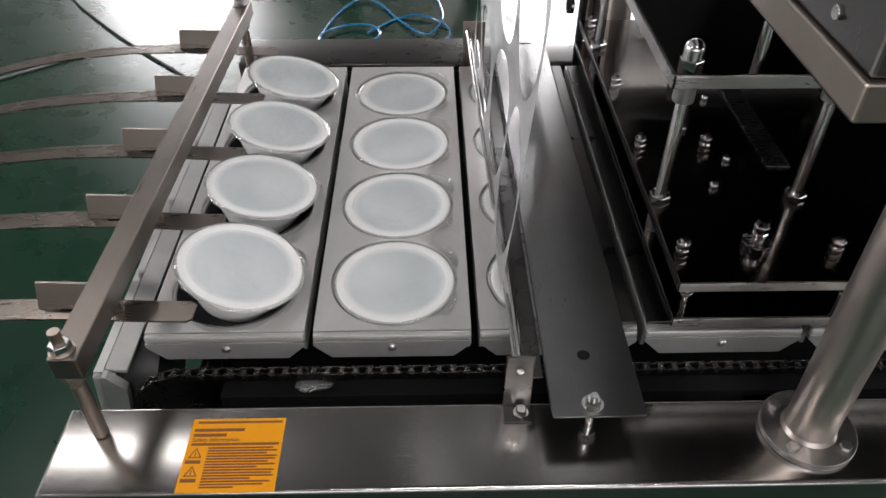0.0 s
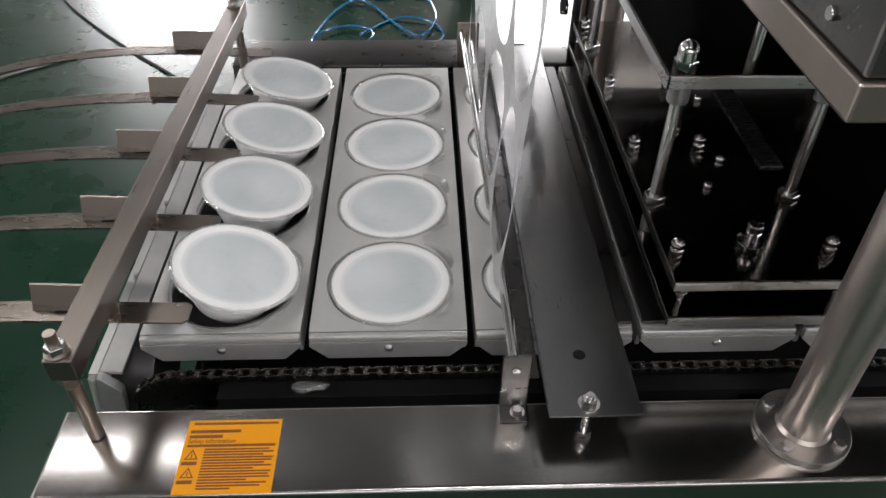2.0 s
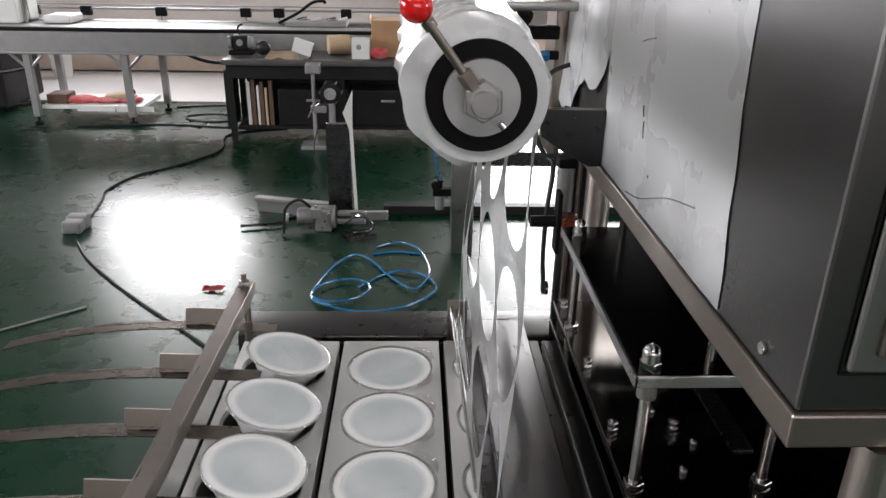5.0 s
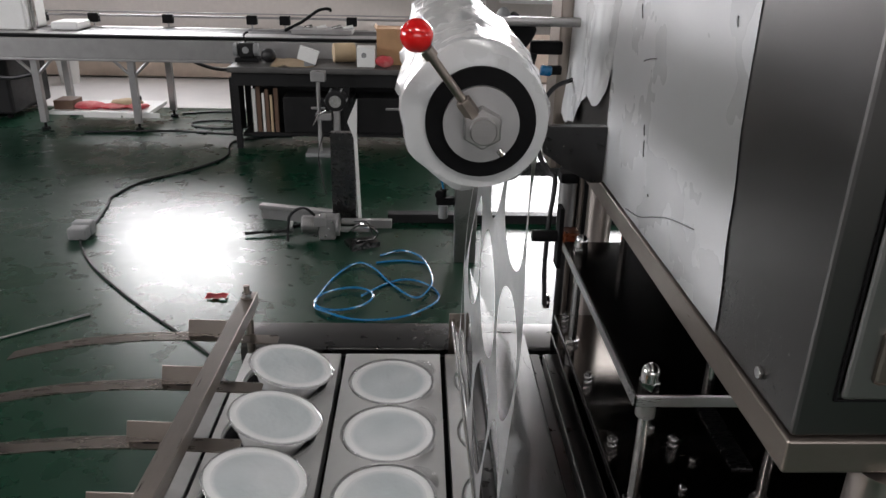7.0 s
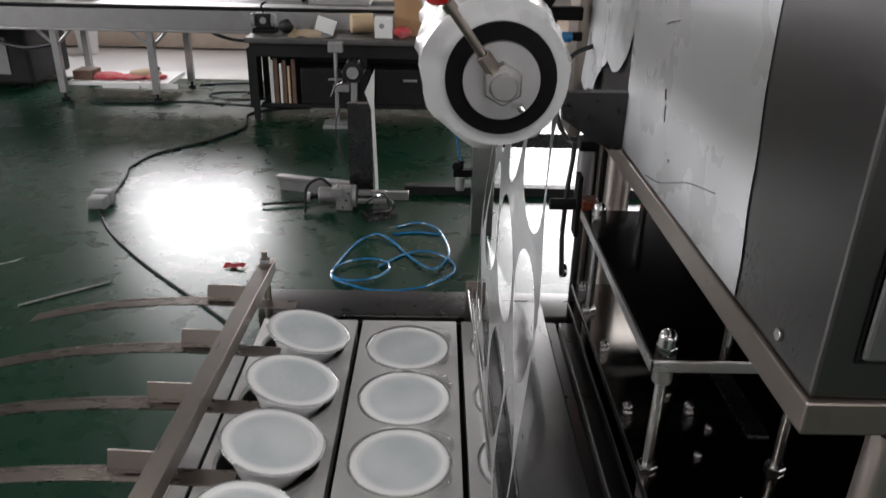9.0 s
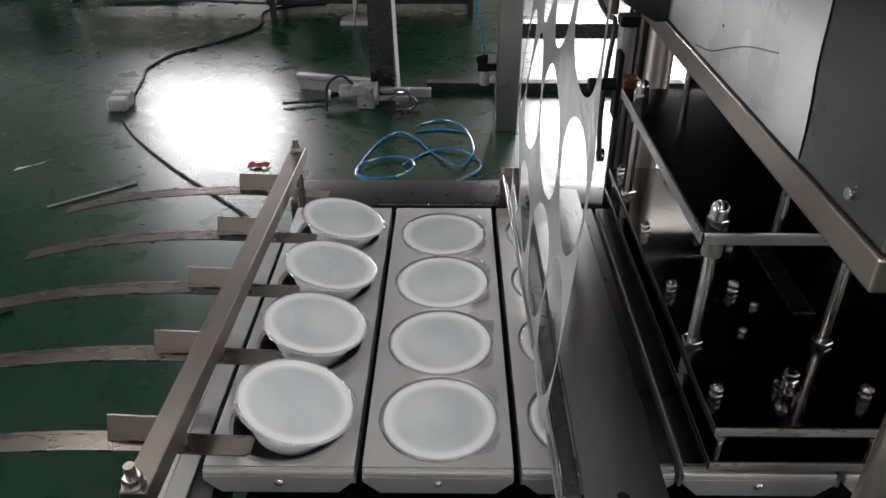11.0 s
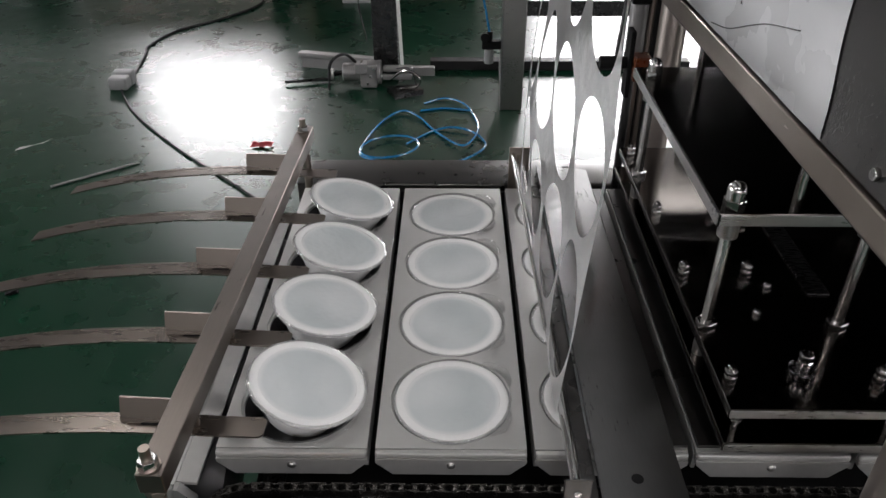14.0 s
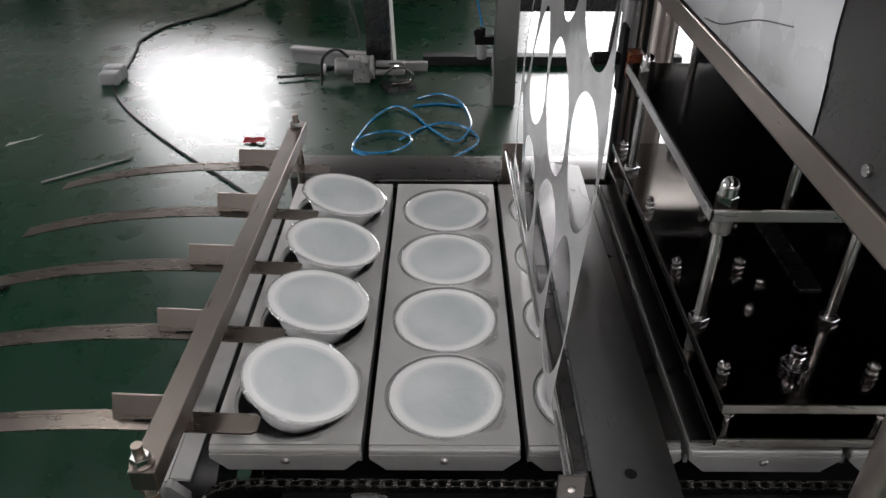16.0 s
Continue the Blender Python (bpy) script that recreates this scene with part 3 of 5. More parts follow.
def bowl(name_label):
    ob = thing("bowl", (0, 0, 0), name_label, "bowl", "sealed bowls")
    prof = [(0.0, -0.062), (0.052, -0.062), (0.055, -0.060), (0.058, -0.055), (0.0745, -0.018), (0.0785, -0.006), (0.080, -0.0035), (0.086, -0.0035),
            (RB, -0.002), (RB, 0.0005), (0.0868, 0.0018), (0.083, 0.0026), (0.0785, 0.0026), (0.0742, 0.0016), (0.0728, -0.004), (0.070, -0.02), (0.056, -0.055), (0.05, -0.0585), (0.0, -0.0585)]
    part("shell", lathe(nb(), [(max(r, 1e-4), z) for r, z in prof], seg=56), BOWL, ob)
    bm = nb()
    n, rings = 56, []
    for i, r in enumerate((0.0741, 0.066, 0.05, 0.03, 0.012)):
        zz = 0.0010 - 0.0040 * (1 - (r / 0.0741) ** 2)
        rings.append([bm.verts.new((r * math.cos(2 * math.pi * k / n), r * math.sin(2 * math.pi * k / n), zz + 0.0006 * math.sin(3 * 2 * math.pi * k / n + i))) for k in range(n)])
    for a, b in zip(rings, rings[1:]):
        for k in range(n):
            bm.faces.new((a[k], a[(k + 1) % n], b[(k + 1) % n], b[k]))
    bm.faces.new(rings[-1])
    part("lid", bm, LID, ob, "frosted bluish sealing film across the bowl")
    bm = nb()
    rng = random.Random(5)
    rings = []
    edge = [RB + 0.0025 + 0.003 * noise.noise((2.4 * math.cos(2 * math.pi * k / 72), 2.4 * math.sin(2 * math.pi * k / 72), 3.0)) for k in range(72)]
    for i, (r, z, w) in enumerate(((0.0862, 0.0026, 0.0003), (0.0876, 0.0022, 0.0007), (0.5, 0.0014, 0.0010), (1.0, -0.0008, 0.0012))):
        ring = []
        for k in range(72):
            q = r if r < 0.1 else 0.0885 + r * (edge[k] - 0.0885)
            ring.append(bm.verts.new((q * math.cos(2 * math.pi * k / 72), q * math.sin(2 * math.pi * k / 72), z + w * rng.uniform(-1, 1))))
        rings.append(ring)
    for a, b in zip(rings, rings[1:]):
        for k in range(72):
            bm.faces.new((a[k], a[(k + 1) % 72], b[(k + 1) % 72], b[k]))
    part("film_edge", bm, EDGEF, ob, "clear crinkled film edge round the rim", True)
    # lumpy glossy ring added so that the rim sparkles
    bm = nb()
    rings = []
    for k in range(96):
        a = 2 * math.pi * k / 96
        q = RB + 0.0004 + 0.0005 * noise.noise((9 * math.cos(a), 9 * math.sin(a), 8))
        t_ = 0.0010 * (1 + 0.45 * noise.noise((13 * math.cos(a), 13 * math.sin(a), 4)))
        rings.append([bm.verts.new(((q + t_ * math.cos(h)) * math.cos(a), (q + t_ * math.cos(h)) * math.sin(a), 0.0006 + t_ * math.sin(h))) for h in [m * math.pi / 4 for m in range(8)]])
    for k in range(96):
        p, w = rings[k], rings[(k + 1) % 96]
        for m in range(8):
            bm.faces.new((p[m], p[(m + 1) % 8], w[(m + 1) % 8], w[m]))
    part("glint_bead", bm, BEAD, ob, "thin glossy ring added on the rim to catch glints")
    return ob


first = bowl("white plastic bowl sealed with frosted film in its tray")
first.matrix_basis = pose(P / 2 + 0.001, YB[0], Z - 0.0025, 0, 0, 20)
for j in range(1, 4):
    copy_thing(first, pose(P / 2 + 0.001 - 0.0006 * (j % 2), YB[j] - 0.001, Z - 0.0025, 0, 0.5 - 0.4 * j, 20 + 70 * j))
for col in (3,):
    for j in range(4):
        copy_thing(first, pose(col * P / 2, YB[j], Z - 0.0025, 0, 0, 33 * j + 50 * col))
LIFT = [(-0.1008, 0.0895, 0.8822, 0.6, 16.0), (-0.1033, 0.2890, 0.8775, -1.3, 11.0), (-0.0995, 0.4660, 0.8818, -2.5, 12.0), (-0.0990, 0.6555, 0.8790, -2.1, 12.9)]
for j, (bx, by, bz, lean, tilt) in enumerate(LIFT):
    ob = copy_thing(first, pose(bx, by, bz, lean, tilt) @ pose(0, 0, 0, 0, 0, 40 * j))
    tagged(ob, "sealed white bowl tipped up on the guide strips")

# ---- discharge bar and strips ----
dg = thing("discharge_bar", (-0.235, 0.35, 0.746), "square steel bar on threaded posts across the outlet", "guide bar")
bm = nb()
box(bm, -0.0165, 0.0165, -0.148, 0.86, -0.0165, 0.0165, 0.0012, 1)
bmesh.ops.transform(bm, matrix=Matrix.Translation((-0.242, 0, 0.9385)) @ Matrix.Rotation(math.atan2(-0.021, 0.953), 4, "Z"), verts=bm.verts)
part("bar", bm, BARM, dg)
for px, py, zb in ((-0.248, -0.134, 0.8005), (-0.224, 0.826, 0.72)):
    post = part("threaded_post", cyl(nb(), (px, py, zb), (px, py, 0.9865), 0.0068, seg=14), STEEL_WARM, dg)
    part("nut", hexa(nb(), (px, py, 0.9575), (px, py, 0.969), 0.0125), CHROME, post)
    part("washer", cyl(nb(), (px, py, 0.9553), (px, py, 0.9573), 0.0145), STEEL_WARM, post)
    part("nut", hexa(nb(), (px, py, 0.908), (px, py, 0.920), 0.014), STEEL_WARM, post)
    part("sleeve", cyl(nb(), (px, py, zb + 0.002), (px, py, 0.90), 0.0095, seg=14), STEEL_WARM, post)
YS = [-0.001, 0.188, 0.376, 0.566, 0.760]
strip = thing("guide_strip", (0, 0, 0), "thin brownish steel guide strip bent down at its end", "guide strip", "guide strips at the outlet")
part("strap", ribbon(nb(), [(-0.146, 0, 0.8805), (-0.20, 0, 0.8825), (-0.28, 0, 0.8865), (-0.36, 0, 0.8885), (-0.44, 0, 0.8865), (-0.52, 0, 0.8800), (-0.60, 0, 0.8695), (-0.68, 0, 0.8540), (-0.752, 0, 0.8360)], 0.037, 0.003), STRAP, strip)
tab = box(nb(), -0.348, -0.2495, -0.0015, 0.0015, 0.8890, 0.923, 0.001)
for v in tab.verts:
    v.co.y += 0.35 * (v.co.z - 0.889) + 0.006 * max(0.0, (-0.30 - v.co.x) / 0.05) * (v.co.z - 0.889) / 0.034
part("stop_tab", tab, STRAP, strip, "upright welded steel tab")
part("tab_slot", box(nb(), -0.318, -0.288, -0.0042, -0.0018, 0.8895, 0.8905), BLACK, strip, "narrow dark slot beside the tab")
part("hanger", box(nb(), -0.247, -0.237, -0.002, 0.004, 0.8835, 0.9215, 0.001), STEEL_WARM, strip)
strip.matrix_basis = pose(0, YS[0], 0)
for y in YS[1:]:
    copy_thing(strip, pose(0.003 * random.uniform(-1, 1), y, 0.002 * random.uniform(-1, 1), 0, 0, random.uniform(-0.6, 0.6)))

# ---- web guide rods, bracket and scrap plate ----
gr = thing("web_guide", (0.28, 0.4, 0.80), "polished guide rods on a small steel bracket", "guide rod")
part("rod", cyl(nb(), (0.2745, -0.098, 0.889), (0.269, 0.83, 0.889), 0.0075, seg=18), CHROME, gr)
part("rod", cyl(nb(), (0.2665, 0.20, 0.897), (0.254, 0.83, 0.897), 0.005, seg=14), CHROME, gr)
bm = nb()
box(bm, 0.259, 0.295, -0.104, -0.101, 0.8036, 0.899, 0.0012)
box(bm, 0.259, 0.295, -0.128, -0.101, 0.8005, 0.8035, 0.001)
part("bracket", bm, DIM_STEEL, gr)
part("bracket", box(nb(), 0.245, 0.292, 0.8305, 0.8345, 0.79, 0.915, 0.0012), STEEL_WARM, gr)
part("bolt", hexa(cyl(nb(), (0.282, -0.114, 0.8037), (0.282, -0.114, 0.8055), 0.0100), (0.282, -0.114, 0.8055), (0.282, -0.114, 0.812), 0.0072), CHROME, gr)
part("bolt", hexa(nb(), (0.277, -0.1075, 0.876), (0.277, -0.1042, 0.876), 0.006), CHROME, gr)

sp = thing("scrap_guide_plate", (0.365, 0.3, 0.80), "long grey sheet steel guide plate bolted to the frame", "guide plate")
bm = nb()
RAILZ = 0.858
prof = [(0.309, RAILZ + 0.010), (0.3125, RAILZ), (0.392, RAILZ), (0.427, RAILZ - 0.006)]
top, bot = [], []
for yy in (-0.163, 0.84):
    for lst, dz in ((top, 0.0015), (bot, -0.0015)):
        lst.append([bm.verts.new((x, yy + (0.006 if i == 3 and yy < 0 else 0), z + dz)) for i, (x, z) in enumerate(prof)])
for k in range(3):
    bm.faces.new((top[0][k], top[0][k + 1], top[1][k + 1], top[1][k]))
    bm.faces.new((bot[0][k], bot[1][k], bot[1][k + 1], bot[0][k + 1]))
    for q in (0, 1):
        bm.faces.new((top[q][k], bot[q][k], bot[q][k + 1], top[q][k + 1]))
for k in (0, 3):
    bm.faces.new((top[0][k], top[1][k], bot[1][k], bot[0][k]))
part("plate", bm, GUIDE, sp)
part("side_flange", box(nb(), 0.2845, 0.3085, -0.098, 0.836, 0.8515, 0.8555, 0.001), DIM_STEEL, sp, "dark steel flange beside the rods")
part("bolt_hole", cyl(nb(), (0.3635, -0.067, RAILZ + 0.0013), (0.3635, -0.067, RAILZ + 0.0019), 0.0082, seg=24), BLACK, sp, "dark round bolt hole")
bo = part("bolt", cyl(nb(), (0.362, -0.146, 0.8005), (0.362, -0.146, RAILZ + 0.02), 0.0048, seg=12), CHROME, sp)
part("washer", cyl(nb(), (0.362, -0.146, RAILZ + 0.0016), (0.362, -0.146, RAILZ + 0.0036), 0.0135), CHROME, bo)
part("nut", hexa(nb(), (0.362, -0.146, RAILZ + 0.0037), (0.362, -0.146, RAILZ + 0.013), 0.0095), CHROME, bo)
part("nut", hexa(nb(), (0.362, -0.146, 0.8007), (0.362, -0.146, 0.811), 0.0105), CHROME, bo)
part("support_post", cyl(nb(), (0.362, 0.90, 0.8005), (0.362, 0.90, 0.806), 0.01), CHROME, sp)
part("end_bracket", box(nb(), 0.33, 0.395, 0.838, 0.92, 0.8062, 0.8105, 0.001), STEEL_Y, sp)
part("end_bracket", box(nb(), 0.33, 0.395, 0.8415, 0.845, 0.811, RAILZ + 0.003, 0.001), STEEL_Y, sp)
# dark strips added over tray tops that only mirror the dark press
for gx, gw in ((0.441, 0.021), (0.4825, 0.036)):
    solo("tray_shade_bar", box(nb(), gx - gw / 2, gx + gw / 2, 0.004, 0.762, Z + 0.001, Z + 0.006, 0.001), DIM_STEEL, (gx, 0.4, Z + 0.001), "dark flat strip standing for the dim tray tops beside the press", "guide bar", "side guide bars")

# ---- the press ----
pr = thing("sealing_press", (0.72, 0.36, 0.86), "dark steel sealing press with stacked plates and rods", "press")
part("lower_plate", box(nb(), 0.484, 1.15, -0.026, 0.80, 0.868, 0.884, 0.002), PLATE, pr)
mid = part("middle_plate", box(nb(), 0.486, 1.15, -0.014, 0.79, 0.920, 0.936, 0.002), PLATE, pr)
part("machined_edge", box(nb(), 0.488, 1.15, -0.0165, -0.0142, 0.9215, 0.9345, 0.0008), EDGE, pr)
part("machined_edge", box(nb(), 0.486, 1.15, -0.0285, -0.0262, 0.8695, 0.8825, 0.0008), EDGE, pr)
part("machined_edge", box(nb(), 0.480, 1.15, 0.1405, 0.1428, 1.1275, 1.1445, 0.0008), EDGE, pr)
part("machined_edge", box(nb(), 0.4755, 0.4778, 0.144, 0.72, 1.1275, 1.1445, 0.0008), EDGE, pr)
top_ = part("top_plate", box(nb(), 0.478, 1.15, 0.143, 0.72, 1.126, 1.146, 0.002), PLATE, pr)
for rx in (0.502, 0.700, 0.98):
    for ry in (0.162, 0.66):
        rod = part("guide_rod", cyl(nb(), (rx, ry, 0.937), (rx, ry, 1.1255), 0.0085, seg=18), CHROME, pr)
        part("nut", hexa(nb(), (rx, ry, 0.9365), (rx, ry, 0.948), 0.0155), CHROME, rod)
        part("collar", cyl(nb(), (rx, ry, 1.100), (rx, ry, 1.1255), 0.0145, seg=18, bevel=0.001), STEEL, rod)
        part("nut", hexa(nb(), (rx, ry, 1.1465), (rx, ry, 1.160), 0.0155), CHROME, rod)
        part("cap", ball(cyl(nb(), (rx, ry, 1.160), (rx, ry, 1.172), 0.0135, seg=20), (rx, ry, 1.172), 0.0135, seg=20), CHROME, rod)
        part("spacer", cyl(nb(), (rx, ry, 0.8845), (rx, ry, 0.9195), 0.011, seg=16), STEEL, rod)
        up_rod = part("lift_rod", cyl(nb(), (rx + 0.09, ry + 0.01, 1.1465), (rx + 0.09, ry + 0.01, 1.30), 0.0075, seg=16), CHROME, pr)
for bx in (0.503, 0.607, 0.711, 0.90):
    for by in (0.043, 0.30, 0.50, 0.75):
        if by in (0.30, 0.50) and bx > 0.62:
            continue
        if bx == 0.607 and by == 0.043:
            continue
        bl = part("bolt", cyl(nb(), (bx, by, 0.9365), (bx, by, 0.962), 0.0048, seg=12), CHROME, pr)
        part("nut", hexa(nb(), (bx, by, 0.9367), (bx, by, 0.945), 0.009), CHROME, bl)
        part("nut", hexa(nb(), (bx, by, 0.948), (bx, by, 0.956), 0.009), CHROME, bl)
for bx in (0.503, 0.711):
    part("bolt", hexa(cyl(nb(), (bx, -0.005, 0.885), (bx, -0.005, 0.9195), 0.004, seg=10), (bx, -0.005, 0.905), (bx, -0.005, 0.912), 0.008), CHROME, pr)
ft = part("fitting", cyl(nb(), (0.607, 0.055, 0.9365), (0.607, 0.055, 0.947), 0.019, seg=24, bevel=0.001), DARK_STEEL, pr)
part("stud", hexa(cyl(nb(), (0.607, 0.055, 0.9475), (0.607, 0.055, 0.962), 0.010, seg=18), (0.607, 0.055, 0.962), (0.607, 0.055, 0.974), 0.010), CHROME, ft)
for bx, by in ((0.59, 0.19), (0.63, 0.26), (0.585, 0.35), (0.65, 0.45)):
    part("screw", cyl(nb(), (bx, by, 0.9365), (bx, by, 0.945), 0.006, seg=12, bevel=0.001), CHROME, pr)
part("stay", box(nb(), 0.688, 0.724, 0.24, 0.50, 0.9362, 0.940, 0.001), DARK_STEEL, pr, "flat grey strip lying on the plate")

# ---- column ----
co_ = thing("column", (0.641, -0.147, 0.80), "round brushed steel column on a bolted flange", "column")
part("tube", cyl(nb(), (0.641, -0.147, 0.8045), (0.641, -0.147, 1.254), 0.0305, seg=48), COLUMN, co_)
fl = part("flange", cyl(nb(), (0.641, -0.147, 0.8005), (0.641, -0.147, 0.8105), 0.058, seg=48, bevel=0.001), STEEL, co_)
for q in range(4):
    a = math.pi / 4 + q * math.pi / 2
    bx, by = 0.641 + 0.046 * math.cos(a), -0.147 + 0.046 * math.sin(a)
    part("bolt", hexa(nb(), (bx, by, 0.8107), (bx, by, 0.817), 0.0075), EDGE, fl)
part("weld", lathe(nb(), [(0.0308, 0.006), (0.034, 0.0), (0.0308, -0.0005)], (0.641, -0.147, 0.811)), COLUMN, fl)
back_col = copy_thing(co_, pose(0.602, 0.935, 0.80))


# ---- control cabinet over the press ----
cb = thing("control_cabinet", (1.0, 0.4, 1.258), "stainless steel cabinet with peeling protective film", "cabinet")
bm = nb()
box(bm, 0.530, 1.50, -0.158, 1.135, 1.2985, 2.25, 0.004)
part("body", bm, CABM, cb)
base_ = part("base_frame", box(nb(), 0.526, 1.504, -0.164, 1.03, 1.2595, 1.298, 0.003), STEEL_WARM, cb)
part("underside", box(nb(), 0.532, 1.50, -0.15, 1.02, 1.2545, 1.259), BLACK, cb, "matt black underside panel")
bm = nb()
for a, b, c, d in ((0.562, 0.5645, 1.34, 2.2), (0.5645, 1.46, 1.34, 1.343)):
    box(bm, a, b, -0.161, -0.1575, c, d, 0.0008)
part("door_gap", bm, BLACK, cb)
dr = part("door", box(nb(), 0.566, 1.46, -0.166, -0.1583, 1.345, 2.2, 0.004), STEEL, cb)
part("panel", box(nb(), 0.588, 1.42, -0.170, -0.1663, 1.365, 1.418, 0.004), STEEL_WARM, dr)
part("panel", box(nb(), 0.588, 1.42, -0.170, -0.1663, 1.426, 1.75, 0.004), STEEL_WARM, dr)
part("screw", cyl(nb(), (0.530, -0.082, 1.324), (0.524, -0.082, 1.324), 0.007, seg=12, bevel=0.001), CHROME, cb)
part("back_post", box(nb(), 0.500, 0.5295, 1.08, 1.22, 1.2, 2.25, 0.004), STEEL_WARM, cb)
arm = nb()
ring = [(0.402, 1.409), (0.5275, 1.409), (0.5275, 1.2985), (0.503, 1.2985), (0.452, 1.327), (0.408, 1.357)]
a = [arm.verts.new((x, 0.648, z)) for x, z in ring]
b = [arm.verts.new((x, 0.672, z)) for x, z in ring]
arm.faces.new(a)
arm.faces.new(b[::-1])
for k in range(6):
    arm.faces.new((a[k], b[k], b[(k + 1) % 6], a[(k + 1) % 6]))
bmesh.ops.bevel(arm, geom=list(arm.edges), offset=0.0015, segments=2, profile=0.5, affect="EDGES")
part("bracket", arm, DARK_STEEL, cb, "dark steel gusset standing out from the cabinet")
# added black panel hides the bright hall behind the press
part("light_block_panel", box(nb(), 0.692, 1.45, 0.985, 0.993, 0.83, 1.125, 0.002), BLACK, cb, "matt black panel added behind the press to block light")
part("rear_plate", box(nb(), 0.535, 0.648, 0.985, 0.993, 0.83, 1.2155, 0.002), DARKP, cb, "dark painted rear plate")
# added strip keeps the bright hall out of the top plate's reflection
part("light_block_apron", box(nb(), 0.535, 1.45, 0.985, 0.993, 1.216, 1.2535, 0.002), DARKP, cb, "dark strip added under the cabinet's back edge to block light")
for rx in (0.545, 0.562):
    part("rear_rod", cyl(nb(), (rx, 0.972, 0.83), (rx, 0.972, 1.254), 0.007, seg=14), BARM, cb)
# protective film with a torn far edge that hangs over bare steel
TEAR = [(0.0, 1.3025), (0.655, 1.3025), (0.664, 1.523), (0.690, 1.468), (0.730, 1.432), (0.775, 1.424), (0.82, 1.440), (0.865, 1.412), (0.905, 1.405), (0.925, 1.352), (0.99, 1.345), (1.03, 1.329), (1.07, 1.335), (1.10, 1.35)]


def tear_at(y):
    for (ya, za), (yb, zb) in zip(TEAR, TEAR[1:]):
        if y <= yb:
            return za + (zb - za) * (y - ya) / (yb - ya)
    return TEAR[-1][1]


bm = nb()
rows = []
stations = [0.04 + 0.615 * k / 20 for k in range(21)] + [0.664 + 0.436 * k / 44 for k in range(45)]
for i, yy in enumerate(stations):
    z0 = tear_at(yy) + (0.004 * noise.noise((i * 0.9, 2, 0)) if yy > 0.66 else 0.0015 * noise.noise((i * 0.8, 5, 0)))
    col_ = []
    for k in range(31):
        z = z0 + (2.2 - z0) * (k / 30) ** 1.6
        loose = max(0.0, min(1.0, (yy - 0.66) / 0.1)) * max(0.0, 1 - (z - z0) / 0.2)
        y = yy + (0.11 * (z - 1.303) + 0.002 * math.sin(z * 50) if i == 0 else 0.0)
        col_.append(bm.verts.new((0.5286 - 0.0006 * noise.noise((yy * 4, z * 4, 0)) - 0.012 * loose * (0.7 + noise.noise((yy * 26, z * 12, 2))), y, z)))
    rows.append(col_)
for a, b in zip(rows, rows[1:]):
    for k in range(30):
        bm.faces.new((a[k], a[k + 1], b[k + 1], b[k]))
part("protective_film", bm, PROTECT, cb, "pale peeling protective film with scratches")
part("scratch", tube(nb(), [(0.5276, 0.47, 1.309), (0.5276, 0.392, 1.323), (0.5276, 0.31, 1.352), (0.5276, 0.248, 1.372), (0.5276, 0.155, 1.392)], 0.0009, 6), CABLE, cb, "thin dark curved scratch")
for ya, za, yb, zb in ((0.423, 1.467, 0.417, 1.451), (0.413, 1.444, 0.408, 1.418), (0.512, 1.643, 0.503, 1.622), (0.466, 1.560, 0.403, 1.573), (0.125, 1.661, 0.121, 1.650), (0.36, 1.372, 0.358, 1.368)):
    part("scratch", tube(nb(), [(0.5276, ya, za), (0.5274, (ya + yb) / 2 + 0.001, (za + zb) / 2 + 0.001), (0.5276, yb, zb)], 0.0009, 6), CABLE, cb)

# ---- film roll and scrap web ----
rl = thing("film_roll", (0.229, 0.38, 1.572), "bulky roll of wound scrap film on a clamped shaft", "film roll")
bm = nb()
n, prof = 56, [(-0.03, 0.052), (-0.03, 0.066), (-0.024, 0.071)] + [(-0.015 + 0.79 * i / 26, 0.073) for i in range(27)] + [(0.79, 0.05)]
rings = []
for i, (y, r) in enumerate(prof):
    ring = []
    for k in range(n):
        a = 2 * math.pi * k / n
        rr = r
        if i > 1:
            rr += 0.006 * math.cos(a - 2.5)
            rr += 0.008 * noise.noise((2.0 * math.cos(a), 2.0 * math.sin(a), y * 4)) + (0.002 if i < 6 else 0.012) * abs(noise.noise((3 * math.cos(a) + 3, 3 * math.sin(a), y * 20 + 2 * math.sin(a))))
        ring.append(bm.verts.new((0.229 + rr * math.cos(a), y, 1.572 + rr * math.sin(a))))
    rings.append(ring)
for a, b in zip(rings, rings[1:]):
    for k in range(n):
        bm.faces.new((a[k], a[(k + 1) % n], b[(k + 1) % n], b[k]))
part("wound_film", bm, ROLLM, rl)


def disc(y0, y1, r0, r1, mat, name, label="", seg=48):
    bm = nb()
    rr = [(r0, y0), (r1, y0), (r1, y1), (r0, y1), (r0, y0)]
    ring = [[bm.verts.new((0.229 + r * math.cos(2 * math.pi * k / seg), y, 1.572 + r * math.sin(2 * math.pi * k / seg))) for k in range(seg)] for r, y in rr]
    for a, b in zip(ring, ring[1:]):
        for k in range(seg):
            bm.faces.new((a[k], a[(k + 1) % seg], b[(k + 1) % seg], b[k]))
    bmesh.ops.remove_doubles(bm, verts=bm.verts, dist=1e-6)
    return part(name, bm, mat, rl, label)


